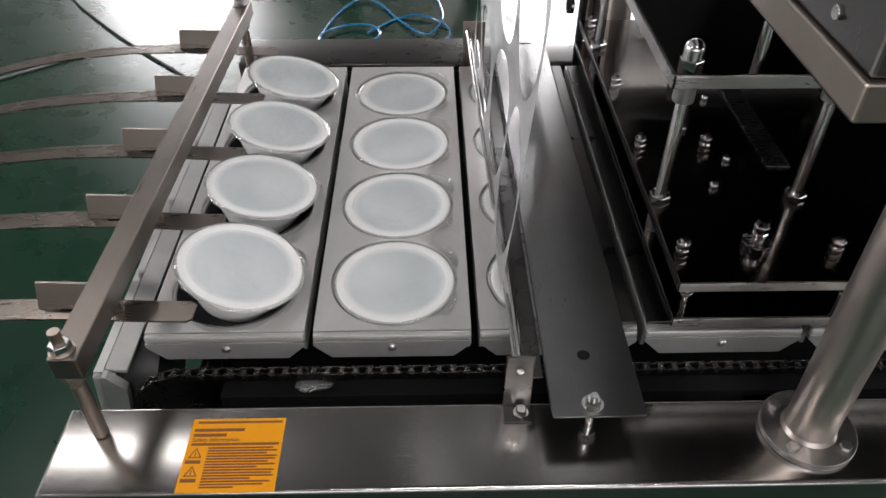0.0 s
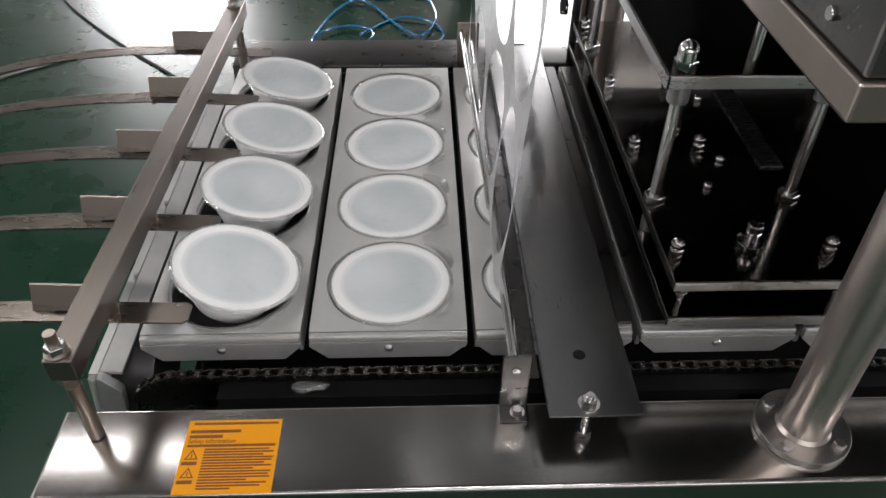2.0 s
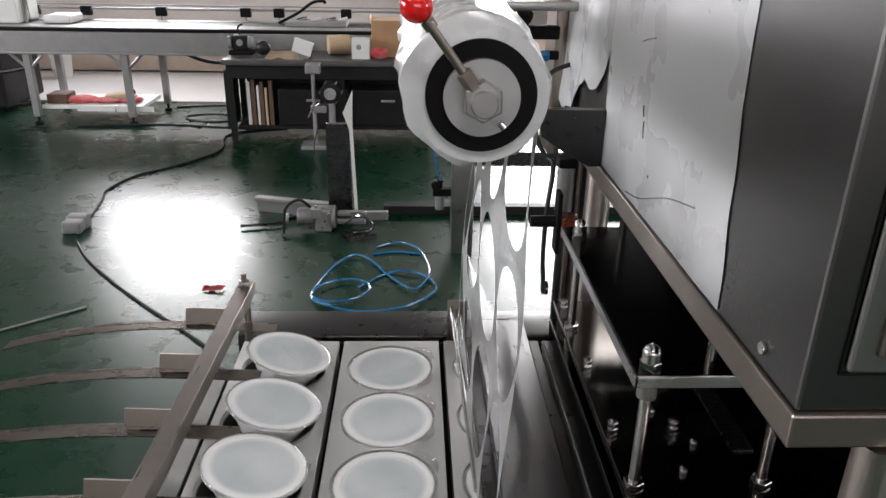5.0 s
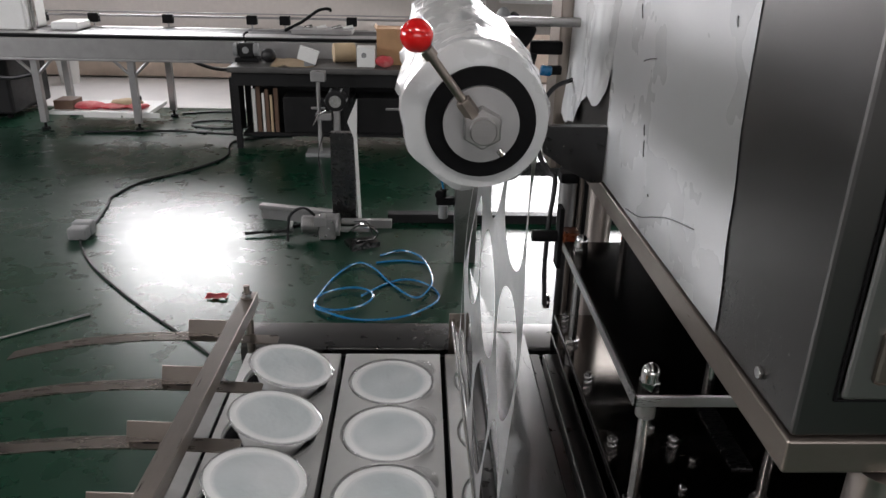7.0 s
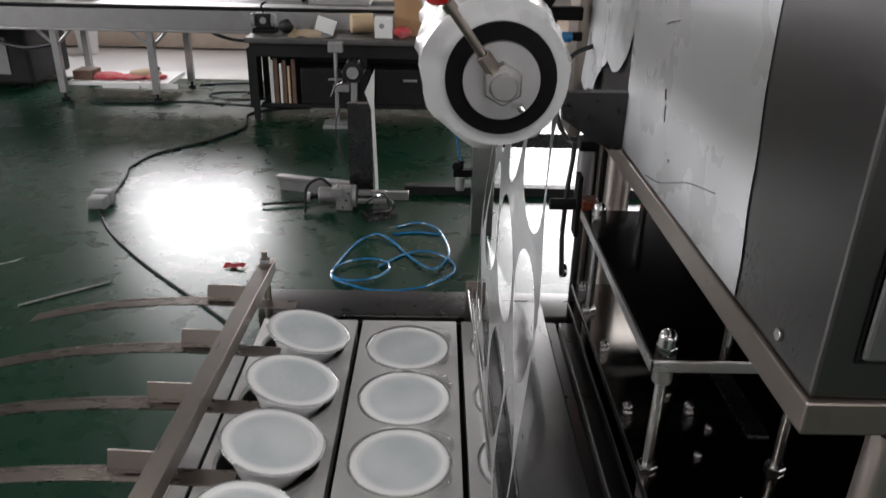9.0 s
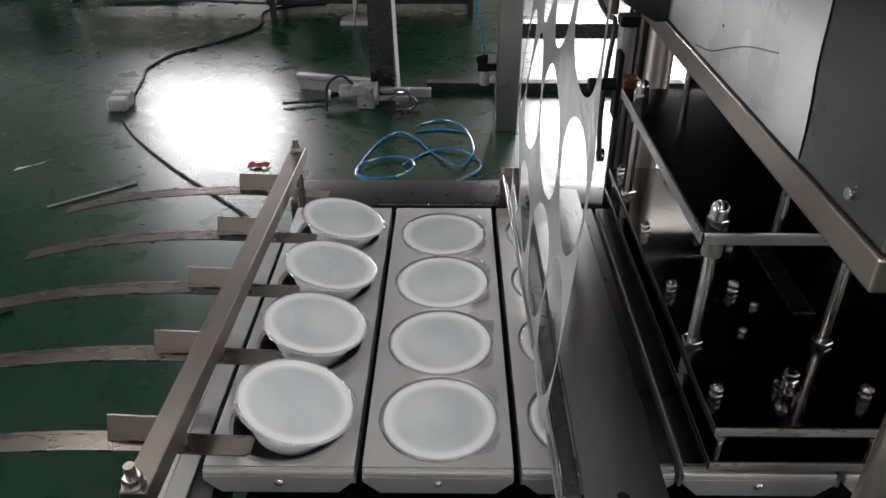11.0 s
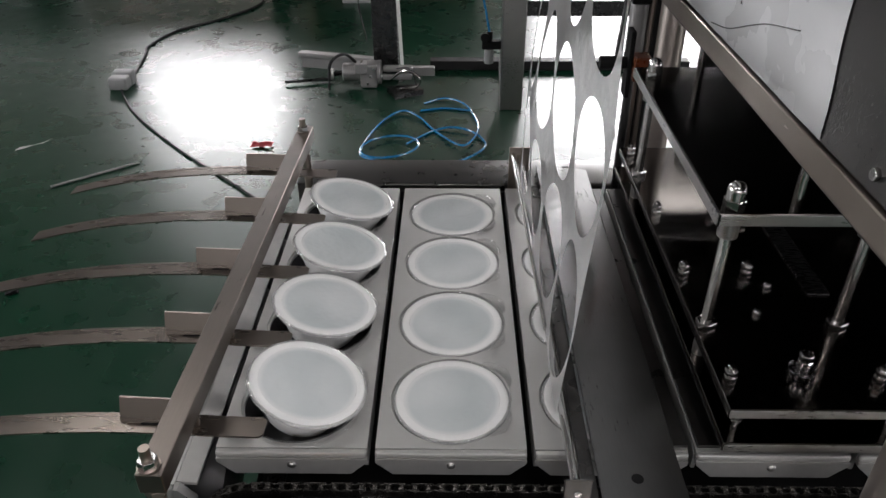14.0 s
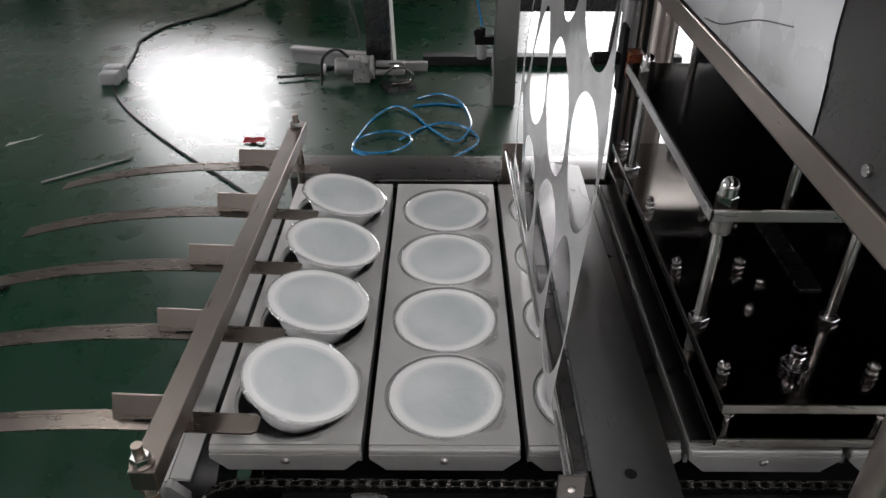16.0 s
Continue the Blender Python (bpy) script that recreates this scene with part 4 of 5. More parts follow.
disc(-0.036, 0.78, 0.036, 0.0535, RUBBER, "core", "thick black core ring")
disc(-0.044, -0.034, 0.0125, 0.0365, LIGHTG, "clamp_disc", "pale grey clamping disc")
part("shaft", cyl(nb(), (0.229, -0.075, 1.572), (0.229, 0.95, 1.572), 0.0125, seg=24, bevel=0.001), STEEL, rl)
nut = part("clamp_nut", hexa(nb(), (0.229, -0.064, 1.572), (0.229, -0.0445, 1.572), 0.0195, 0.0015), STEEL, rl)
part("set_screw", cyl(nb(), (0.2445, -0.062, 1.5525), (0.249, -0.062, 1.548), 0.003, seg=10), CHROME, nut)
LV = Vector((0.229, -0.056, 1.572))
TIP = Vector((0.167, -0.074, 1.657))
lv = part("lever", cyl(nb(), LV.lerp(TIP, 0.18), LV.lerp(TIP, 0.90), 0.0042, seg=14), STEEL_WARM, nut)
part("lever_boss", hexa(nb(), LV.lerp(TIP, 0.14), LV.lerp(TIP, 0.32), 0.0075), STEEL_WARM, nut)
part("collar", cyl(nb(), LV.lerp(TIP, 0.78), LV.lerp(TIP, 0.86), 0.0065, seg=14), STEEL_WARM, nut)
part("knob", ball(nb(), TIP, 0.0148), RED, nut, "glossy red ball knob")
part("bearing", cyl(nb(), (0.229, 0.95, 1.572), (0.229, 1.02, 1.572), 0.032, seg=28, bevel=0.004), BLACK, rl)
part("arm", box(nb(), 0.27, 0.5295, 0.985, 1.005, 1.555, 1.575, 0.003), STEEL, rl)

wb = thing("scrap_web", (0.275, 0.385, 0.89), "milky waste film with rows of punched holes", "film web")
bm = nb()
Hh = 0.67
rows_n = 3
pitch = Hh / rows_n
WY = [0.02 + 0.1825 * (k + 0.5) for k in range(4)]
seg = 36
for i in range(rows_n):
    for j, yc in enumerate(WY):
        c = (i + 0.5) * pitch
        y0, y1, z0, z1 = yc - 0.09125, yc + 0.09125, c - pitch / 2, c + pitch / 2
        inner, outer = [], []
        ra, rb = 0.085 - 0.003 * ((i + j) % 3), 0.104 - 0.006 * ((i * 2 + j) % 3)
        for k in range(seg):
            a = 2 * math.pi * k / seg
            ca, sa = math.cos(a), math.sin(a)
            s = min(0.09125 / max(abs(ca), 1e-9), pitch / 2 / max(abs(sa), 1e-9))
            inner.append((yc + ra * ca, c + rb * sa))
            outer.append((yc + s * ca, c + s * sa))
        for q in ((y0, z0), (y1, z0), (y0, z1), (y1, z1)):
            k = min(range(seg), key=lambda m_: (outer[m_][0] - q[0]) ** 2 + (outer[m_][1] - q[1]) ** 2)
            outer[k] = q
        midr = [((p[0] + q[0]) / 2, (p[1] + q[1]) / 2) for p, q in zip(inner, outer)]
        vr = [[bm.verts.new((0, *p)) for p in ring] for ring in (outer, midr, inner)]
        for a, b in zip(vr, vr[1:]):
            for k in range(seg):
                bm.faces.new((a[k], a[(k + 1) % seg], b[(k + 1) % seg], b[k]))
bmesh.ops.remove_doubles(bm, verts=bm.verts, dist=1e-4)
for v in bm.verts:
    f = v.co.z / Hh
    y, z = v.co.y, 0.892 + v.co.z
    x = 0.264 + (0.300 - 0.264) * f ** 1.1 + 0.011 * math.sin(5.5 * y + 4 * f) * math.sin(math.pi * f) + 0.006 * noise.noise((y * 6, z * 5, 1))
    y = 0.385 + (y - 0.385) * (1 - 0.03 * math.sin(math.pi * f))
    v.co = Vector((x, y, z))
part("punched_film", bm, SCRAP, wb)
bm = nb()
rows = []
for i in range(9):
    f = i / 8
    rows.append([bm.verts.new((0.283 + 0.10 * f + 0.006 * noise.noise((f * 4, k, 0)), 0.36 + 0.045 * k + 0.02 * f, 0.865 + 0.20 * (1 - f) ** 1.3 + 0.004 * noise.noise((k * 2, f * 6, 0)))) for k in range(10)])
for a, b in zip(rows, rows[1:]):
    for k in range(9):
        bm.faces.new((a[k], a[k + 1], b[k + 1], b[k]))
part("trailing_film", bm, CLEAR, wb, "clear loose film lying against the guide plate")

# ---- roller chain ----
ch = thing("roller_chain", (0.3, -0.036, 0.795), "oily dark roller chain carrying the trays", "chain")
CP, CR, CX = 0.01905, 0.085, -0.165


def chain_at(s):
    """Place and slope on the chain, s metres along it from where it leaves the sprocket's top."""
    if s >= 0:
        return CX + s, 0.795, 0.0
    a = -s / CR
    return CX - CR * math.sin(a), 0.795 - CR * (1 - math.cos(a)), a


def link_mesh(wide):
    bm = nb()
    off = 0.0068 if wide else 0.0045
    for sy in (-1, 1):
        y = sy * off
        ring = []
        for f in (-0.0007, 0.0007):
            pts = []
            for k in range(20):
                a = 2 * math.pi * k / 20
                side = 1 if math.cos(a) > 0 else -1
                pts.append(bm.verts.new((side * CP / 2 + 0.0078 * math.cos(a) * (1 if abs(math.cos(a)) > 0.2 else 1), y + f, 0.0078 * math.sin(a) * (0.72 if abs(math.cos(a)) < 0.35 else 1))))
            ring.append(pts)
        bm.faces.new(ring[0])
        bm.faces.new(ring[1][::-1])
        for k in range(20):
            bm.faces.new((ring[0][k], ring[0][(k + 1) % 20], ring[1][(k + 1) % 20], ring[1][k]))
    for sx in (-1, 1):
        cyl(bm, (sx * CP / 2, -0.0085 if wide else -0.004, 0), (sx * CP / 2, 0.0085 if wide else 0.004, 0), 0.003 if wide else 0.0056, seg=10)
    return bm


links = [part("link", link_mesh(w), CHAINM, None) for w in (True, False)]
meshes = [o.data for o in links]
for o in links:
    bpy.data.objects.remove(o)
for k in range(-9, 62):
    ax, az, slope = chain_at((k + 0.5) * CP)
    ln = new("link", meshes[k % 2])
    ln.parent = ch
    ln.matrix_basis = Matrix.Translation(Vector((ax, -0.0365, az)) - Vector(ch.location)) @ Matrix.Rotation(-slope, 4, "Y")
sp_ = thing("sprocket", (CX, -0.03, 0.71), "dark toothed chain wheel at the conveyor's end", "sprocket")
bm = nb()
n = 28 * 4
ra = [[bm.verts.new((CX + (CR - 0.006 + (0.006 if (k // 2) % 2 else 0)) * math.cos(2 * math.pi * k / n), y, 0.71 + (CR - 0.006 + (0.006 if (k // 2) % 2 else 0)) * math.sin(2 * math.pi * k / n))) for k in range(n)] for y in (-0.0335, -0.0275)]
bm.faces.new(ra[0])
bm.faces.new(ra[1][::-1])
for k in range(n):
    bm.faces.new((ra[0][k], ra[0][(k + 1) % n], ra[1][(k + 1) % n], ra[1][k]))
part("wheel", bm, CHAINM, sp_)
part("shaft", cyl(nb(), (CX, -0.0345, 0.71), (CX, 0.84, 0.71), 0.018, seg=20), CHAINM, sp_)
cr_ = thing("chain_rail", (0.4, -0.036, 0.75), "black rail under the conveyor chain", "rail")
part("rail", box(nb(), -0.12, 1.3, -0.060, -0.02, 0.736, 0.775, 0.001), BLACK, cr_)
part("slot_plate", box(nb(), 0.600, 0.650, -0.0635, -0.0605, 0.742, 0.766, 0.001), PLATE, cr_, "grey slotted plate")
scr = nb()
ball(scr, (0.007, -0.046, 0.781), 0.022, (1.2, 0.5, 0.26), 14)
for v in scr.verts:
    v.co += 0.006 * Vector((noise.noise(v.co * 60), noise.noise(v.co * 60 + Vector((5, 0, 0))), 0.5 * noise.noise(v.co * 55 + Vector((0, 7, 0)))))
solo("film_scrap", scr, CLEAR, (0.007, -0.046, 0.7755), "crumpled clear film scrap beside the chain", "film scrap")

# loose clear film lying round the bowls on the trays
def residue(bm, cx, cy, r0, a0, a1, wide, seed):
    n_ = 40
    rows_ = []
    for i in range(n_):
        u = i / (n_ - 1)
        a = a0 + (a1 - a0) * u
        w = wide * (0.25 + 0.75 * math.sin(math.pi * u)) * (1 + 0.3 * noise.noise((u * 4, seed, 0)))
        lift = 0.4 + 0.6 * math.sin(math.pi * u) + 0.5 * noise.noise((u * 7, seed, 5))
        rows_.append([bm.verts.new((cx + (r0 + w * f) * math.cos(a), cy + (r0 + w * f) * math.sin(a), Z + 0.0012 + h * lift))
                      for f, h in ((0, 0.0002), (0.3, 0.0004), (0.55, 0.0008), (0.72, 0.0030), (0.82, 0.0042), (0.92, 0.0028), (1.0, 0.0003))])
    for p, q in zip(rows_, rows_[1:]):
        for k in range(6):
            bm.faces.new((p[k], p[k + 1], q[k + 1], q[k]))
    return bm


for j in range(4):
    solo("film_residue", residue(nb(), -P / 2, YB[j], HOLE * 0.985, -2.2, -0.25, 0.016, 3 + j), CLEAR, (-P / 2, YB[j], Z), "clear crinkled film remnant round the tray's hole", "film scrap", "film remnants on the trays")
    solo("film_residue", residue(nb(), -P / 2, YB[j], HOLE * 0.985, 0.2, 0.9, 0.018, 13 + j), CLEAR, (-P / 2, YB[j], Z), "clear crinkled film remnant round the tray's hole", "film scrap", "film remnants on the trays")
    solo("film_residue", residue(nb(), P / 2, YB[j], HOLE * 0.99, 0.25, 1.0, 0.018, 23 + j), CLEAR, (P / 2, YB[j], Z), "clear crinkled film remnant round the tray's hole", "film scrap", "film remnants on the trays")
    solo("film_residue", residue(nb(), P / 2, YB[j], HOLE * 0.99, -1.0, -0.3, 0.014, 33 + j), CLEAR, (P / 2, YB[j], Z), "clear crinkled film remnant round the tray's hole", "film scrap", "film remnants on the trays")

# ---- sensor and cables by the press ----
sn = thing("photo_sensor", (0.47, 0.78, 1.10), "small amber photo sensor with a glowing red light", "sensor")
part("housing", box(nb(), 0.486, 0.522, 0.755, 0.80, 1.100, 1.150, 0.004), ORANGE, sn)
part("led", ball(nb(), (0.4985, 0.7545, 1.126), 0.0035, seg=12), LED_RED, sn, "glowing red light")
part("barrel", cyl(nb(), (0.420, 0.79, 1.131), (0.486, 0.79, 1.131), 0.013, seg=20, bevel=0.002), BLACK, sn)
part("mount", box(nb(), 0.476, 0.4858, 0.77, 0.81, 1.06, 1.20, 0.002), BLACK, sn)
vl = thing("air_cylinder", (0.5, 0.80, 1.2), "small black and steel air cylinder behind the press", "air cylinder")
part("barrel", cyl(nb(), (0.505, 0.86, 1.13), (0.505, 0.86, 1.235), 0.019, seg=24, bevel=0.002), LIGHTG, vl)
part("head", box(nb(), 0.485, 0.525, 0.84, 0.88, 1.2355, 1.2575, 0.003), BLACK, vl)
part("foot_block", box(nb(), 0.488, 0.522, 0.845, 0.875, 1.10, 1.1295, 0.003), BLACK, vl)
part("piston_rod", cyl(nb(), (0.505, 0.86, 0.80), (0.505, 0.86, 1.10), 0.0095, seg=16), DARK_STEEL, vl)
part("rod_eye", cyl(nb(), (0.462, 0.82, 0.955), (0.476, 0.82, 0.955), 0.017, seg=20, bevel=0.002), CHROME, vl)
solo("sensor_cable", tube(nb(), [(0.463, 0.80, 0.955), (0.456, 0.80, 1.05), (0.458, 0.80, 1.16), (0.468, 0.82, 1.25), (0.455, 0.84, 1.262), (0.435, 0.86, 1.30), (0.43, 0.90, 1.36), (0.47, 0.96, 1.42), (0.53, 1.0, 1.44)], 0.0055, 8), CABLE, (0.463, 0.80, 0.955), "black cable looping down beside the press", "cable")
upr = thing("drive_motor", (0.42, 1.05, 1.45), "small dark motor behind the film roll", "motor")
part("body", cyl(nb(), (0.365, 1.06, 1.555), (0.425, 1.06, 1.515), 0.034, seg=28, bevel=0.008), BLACK, upr)
part("end_bell", ball(nb(), (0.362, 1.06, 1.558), 0.032, (0.6, 1, 1), 20), GREYP, upr)
part("mount", box(nb(), 0.43, 0.5045, 1.05, 1.08, 1.485, 1.515, 0.004), BLACK, upr)
part("grip", cyl(nb(), (0.428, 1.05, 1.49), (0.42, 1.045, 1.455), 0.018, seg=18, bevel=0.004), BLACK, upr)
part("band", cyl(nb(), (0.452, 1.03, 1.453), (0.478, 1.03, 1.450), 0.012, seg=18, bevel=0.003), BLUE, upr, "small blue plastic band")
part("band_arm", box(nb(), 0.470, 0.5045, 1.04, 1.06, 1.44, 1.46, 0.003), BLACK, upr)

# ---- things lying on the floor ----
hs = thing("air_hose", (0, 2.9, 0), "coiled translucent blue air hose lying on the floor", "hose")
coil = [(-0.05, 3.31), (0.07, 3.37), (0.18, 3.27), (0.24, 3.08), (0.24, 2.89), (0.16, 2.73), (0.02, 2.93), (-0.07, 3.10), (-0.17, 3.17),
        (-0.28, 3.02), (-0.35, 2.67), (-0.27, 2.56), (-0.13, 2.51), (0.04, 2.51), (0.18, 2.58), (0.28, 2.75), (0.23, 2.89), (0.12, 2.95), (0.01, 2.93), (-0.12, 2.76)]
part("coil", tube(nb(), [(x, y, 0.006 + 0.006 * (i % 3)) for i, (x, y) in enumerate(coil)], 0.006, 8), BLUE, hs)
part("small_loop", tube(nb(), [(-0.205 + 0.145 * math.cos(a) , 2.715 + 0.125 * math.sin(a) + 0.03 * math.cos(a), 0.018) for a in [0.4 + k * 2 * math.pi / 14 for k in range(15)]], 0.006, 8), BLUE, hs)
part("loose_end", tube(nb(), [(-0.07, 3.20, 0.006), (0.07, 3.235, 0.006), (0.21, 3.2, 0.008)], 0.006, 8), BLUE, hs)


def cable(pts, r=0.009, label="black power cable snaking over the floor"):
    return solo("power_cable", tube(nb(), [(x, y, r) for x, y in pts], r, 8), CABLE, (*pts[0], 0), label, "cable", "cables on the floor")


cable([(-0.70, 2.12), (-0.893, 2.322), (-1.267, 2.693), (-1.62, 3.1), (-1.80, 3.38), (-1.86, 3.5)], 0.006)
cable([(-1.88, 3.66), (-1.88, 3.78), (-1.935, 4.13), (-1.97, 4.30), (-1.884, 4.639), (-1.638, 4.938), (-1.431, 5.351), (-1.489, 5.807), (-1.28, 6.02), (-1.0, 6.1)])
cable([(-2.9, 6.12), (-2.16, 6.22), (-1.7, 6.15), (-1.3, 6.10), (-1.0, 6.15)])
cable([(-1.35, 6.38), (-1.6, 6.62), (-1.85, 6.66), (-2.03, 6.55), (-1.95, 6.40), (-1.7, 6.34), (-1.45, 6.42), (-1.25, 6.3)], label="black cable lying in a loop beside the bench")
cable([(-2.25, 6.95), (-1.9, 7.05), (-1.5, 7.05), (-1.35, 6.95)])
pg = thing("plug_box", (-1.88, 3.58, 0), "grey plug coupling on the floor between two cables", "plug")
part("body", box(nb(), -1.935, -1.825, 3.50, 3.585, 0.0, 0.075, 0.012, 3), GREYP, pg)
part("cap", box(nb(), -1.94, -1.82, 3.586, 3.66, 0.0, 0.085, 0.012, 3), GREYP, pg)
part("gland", cyl(nb(), (-1.88, 3.66, 0.04), (-1.88, 3.70, 0.03), 0.02, 0.012), RUBBER, pg)
wr = nb()
rg = random.Random(8)
gv = [[wr.verts.new((-0.915 + 0.022 * i + rg.uniform(-0.004, 0.004), 2.72 + 0.018 * j + rg.uniform(-0.004, 0.004), 0.006 + 0.014 * rg.random())) for j in range(4)] for i in range(6)]
for i in range(5):
    for j in range(3):
        wr.faces.new((gv[i][j], gv[i + 1][j], gv[i + 1][j + 1], gv[i][j + 1]))
bmesh.ops.solidify(wr, geom=list(wr.faces), thickness=0.004)
solo("sweet_wrapper", wr, RED_CLOTH, (-0.87, 2.745, 0), "crumpled red and white wrapper on the floor", "wrapper", flat=True)
solo("thin_rod", cyl(nb(), (-1.743, 2.30, 0.006), (-1.42, 2.552, 0.006), 0.006, seg=10), LIGHTG, (-1.58, 2.42, 0), "thin pale rod lying on the floor", "rod")
pp = nb()
gv = [[pp.verts.new((-2.10 + 0.035 * i + 0.02 * j, 2.68 + 0.03 * i + 0.02 * j + rg.uniform(-0.004, 0.004), 0.003 + 0.012 * rg.random())) for j in range(3)] for i in range(4)]
for i in range(3):
    for j in range(2):
        pp.faces.new((gv[i][j], gv[i + 1][j], gv[i + 1][j + 1], gv[i][j + 1]))
bmesh.ops.solidify(pp, geom=list(pp.faces), thickness=0.002)
solo("paper_scrap", pp, WHITE, (-2.05, 2.73, 0), "torn scrap of white paper on the floor", "paper", flat=True)
solo("small_bolt", hexa(nb(), (-1.54, 1.48, 0.0), (-1.50, 1.49, 0.012), 0.012), BLACK, (-1.52, 1.48, 0), "small dark bolt lying on the floor", "bolt")

# ---- motor unit standing on the floor ----
mu = thing("conveyor_drive_unit", (-0.3, 3.7, 0), "loose grey conveyor drive unit with a gear motor", "drive unit")
up_ = nb()
box(up_, -0.372, -0.222, 3.74, 3.80, 0.02, 0.625, 0.005)
part("upright_plate", up_, DARK_STEEL, mu)
bl = nb()
for ring in ([(-0.206, 0.05), (-0.186, 0.05), (-0.206, 0.62), (-0.200, 0.84), (-0.262, 0.70), (-0.226, 0.60)],):
    a = [bl.verts.new((x, 3.715, z)) for x, z in ring]
    b = [bl.verts.new((x, 3.722, z)) for x, z in ring]
    bl.faces.new(a)
    bl.faces.new(b[::-1])
    for k in range(len(ring)):
        bl.faces.new((a[k], b[k], b[(k + 1) % len(ring)], a[(k + 1) % len(ring)]))
part("blade", bl, WHITE, mu, "white pointed sheet metal blade")
ar = nb()
box(ar, -0.88, -0.375, 3.785, 3.84, 0.072, 0.10, 0.004)
box(ar, -0.87, -0.375, 3.80, 3.83, 0.0, 0.0715, 0.002)
bmesh.ops.rotate(ar, cent=(-0.375, 3.8, 0), matrix=Matrix.Rotation(radians(-14), 3, "Z"), verts=ar.verts)
part("arm", ar, LIGHTG, mu)
part("arm", box(nb(), -0.20, 0.0, 3.76, 3.80, 0.0, 0.055, 0.003), LIGHTG, mu)
gm = part("motor", cyl(nb(), (-0.545, 3.60, 0.085), (-0.44, 3.60, 0.085), 0.05, seg=26, bevel=0.006), LIGHTG, mu)
for k in range(7):
    part("cooling_fin", cyl(nb(), (-0.536 + 0.013 * k, 3.60, 0.085), (-0.532 + 0.013 * k, 3.60, 0.085), 0.056, seg=26), LIGHTG, gm)
for by in (3.555, 3.580):
    part("bolt", hexa(nb(), (-0.4275, by, 0.1552), (-0.4275, by, 0.162), 0.007), CHROME, gm)
part("terminal_box", box(nb(), -0.465, -0.39, 3.535, 3.60, 0.09, 0.155, 0.006), LIGHTG, gm)
part("stub", cyl(nb(), (-0.60, 3.60, 0.07), (-0.546, 3.60, 0.08), 0.014, seg=12), BLACK, gm)
part("fan_cover", cyl(nb(), (-0.63, 3.60, 0.07), (-0.60, 3.60, 0.07), 0.03, 0.034, seg=24), LIGHTG, gm)
part("gearbox", box(nb(), -0.439, -0.336, 3.55, 3.65, 0.0, 0.145, 0.012), LIGHTG, mu)
part("flange", cyl(nb(), (-0.335, 3.60, 0.085), (-0.315, 3.60, 0.085), 0.07, seg=28), LIGHTG, mu)
part("tensioner", box(nb(), -0.305, -0.13, 3.60, 3.64, 0.085, 0.115, 0.004), LIGHTG, mu)
part("tensioner", box(nb(), -0.305, -0.13, 3.56, 3.585, 0.05, 0.08, 0.004), LIGHTG, mu)
ftm = nb()
ring = [(-0.28, 3.50), (-0.22, 3.37), (-0.06, 3.46), (-0.10, 3.56)]
a = [ftm.verts.new((x, y, 0.0)) for x, y in ring]
b = [ftm.verts.new((x, y, 0.03)) for x, y in ring]
ftm.faces.new(a[::-1])
ftm.faces.new(b)
for k in range(4):
    ftm.faces.new((a[k], a[(k + 1) % 4], b[(k + 1) % 4], b[k]))
part("foot_plate", ftm, DARK_STEEL, mu)
part("hoop", tube(nb(), [(-0.26, 3.56, 0.05), (-0.17, 3.50, 0.13), (-0.08, 3.46, 0.10), (-0.10, 3.47, 0.045), (-0.20, 3.45, 0.036)], 0.007, 8), CHROME, mu, "bent bright steel hoop")
part("push_rod", cyl(nb(), (-0.90, 3.60, 0.02), (-0.62, 3.66, 0.02), 0.009, seg=10), DARK_STEEL, mu)
for k in range(3):
    part("bolt", hexa(nb(), (-0.395 + 0.02 * k, 3.549, 0.03 + 0.045 * k), (-0.395 + 0.02 * k, 3.541, 0.03 + 0.045 * k), 0.008), CHROME, mu)
part("wire", tube(nb(), [(-0.46, 3.56, 0.16), (-0.52, 3.52, 0.22), (-0.60, 3.50, 0.17), (-0.62, 3.5, 0.01)], 0.009, 8), CABLE, mu, "black motor wire")
part("wire", tube(nb(), [(-0.42, 3.8, 0.60), (-0.45, 3.78, 0.45), (-0.41, 3.77, 0.22)], 0.004, 6), CABLE, mu, "black motor wire")
part("wire", tube(nb(), [(-0.22, 3.56, 0.12), (-0.14, 3.52, 0.13), (-0.10, 3.48, 0.03), (-0.16, 3.42, 0.035)], 0.004, 6), CABLE, mu, "black motor wire")

# ---- the neighbouring machine's foot ----
nm = thing("machine_stand", (0.43, 3.3, 0), "tall grey steel stand of a neighbouring machine", "machine stand")
part("post", box(nb(), 0.375, 0.50, 3.22, 3.34, 0.0, 2.6, 0.006), STEEL, nm)
part("base_bar", box(nb(), -0.03, 1.6, 3.86, 3.94, 0.0, 0.06, 0.004), DARKP, nm)
part("base_bar", box(nb(), 0.40, 0.48, 3.3405, 3.8595, 0.0, 0.06, 0.004), LIGHTG, nm)
part("cross_bar", box(nb(), 0.5005, 1.6, 3.24, 3.32, 0.52, 0.60, 0.004), DARK_STEEL, nm)
ag = thing("air_regulator", (0.31, 3.3, 0.25), "black and clear air filter regulator on the stand", "air regulator")
part("bowl", cyl(nb(), (0.31, 3.29, 0.25), (0.31, 3.29, 0.33), 0.026, seg=20, bevel=0.004), GREYP, ag)
part("head", box(nb(), 0.27, 0.374, 3.27, 3.315, 0.331, 0.375, 0.004), BLACK, ag)
part("dial", cyl(nb(), (0.285, 3.255, 0.40), (0.285, 3.27, 0.40), 0.024, seg=20), BLACK, ag)
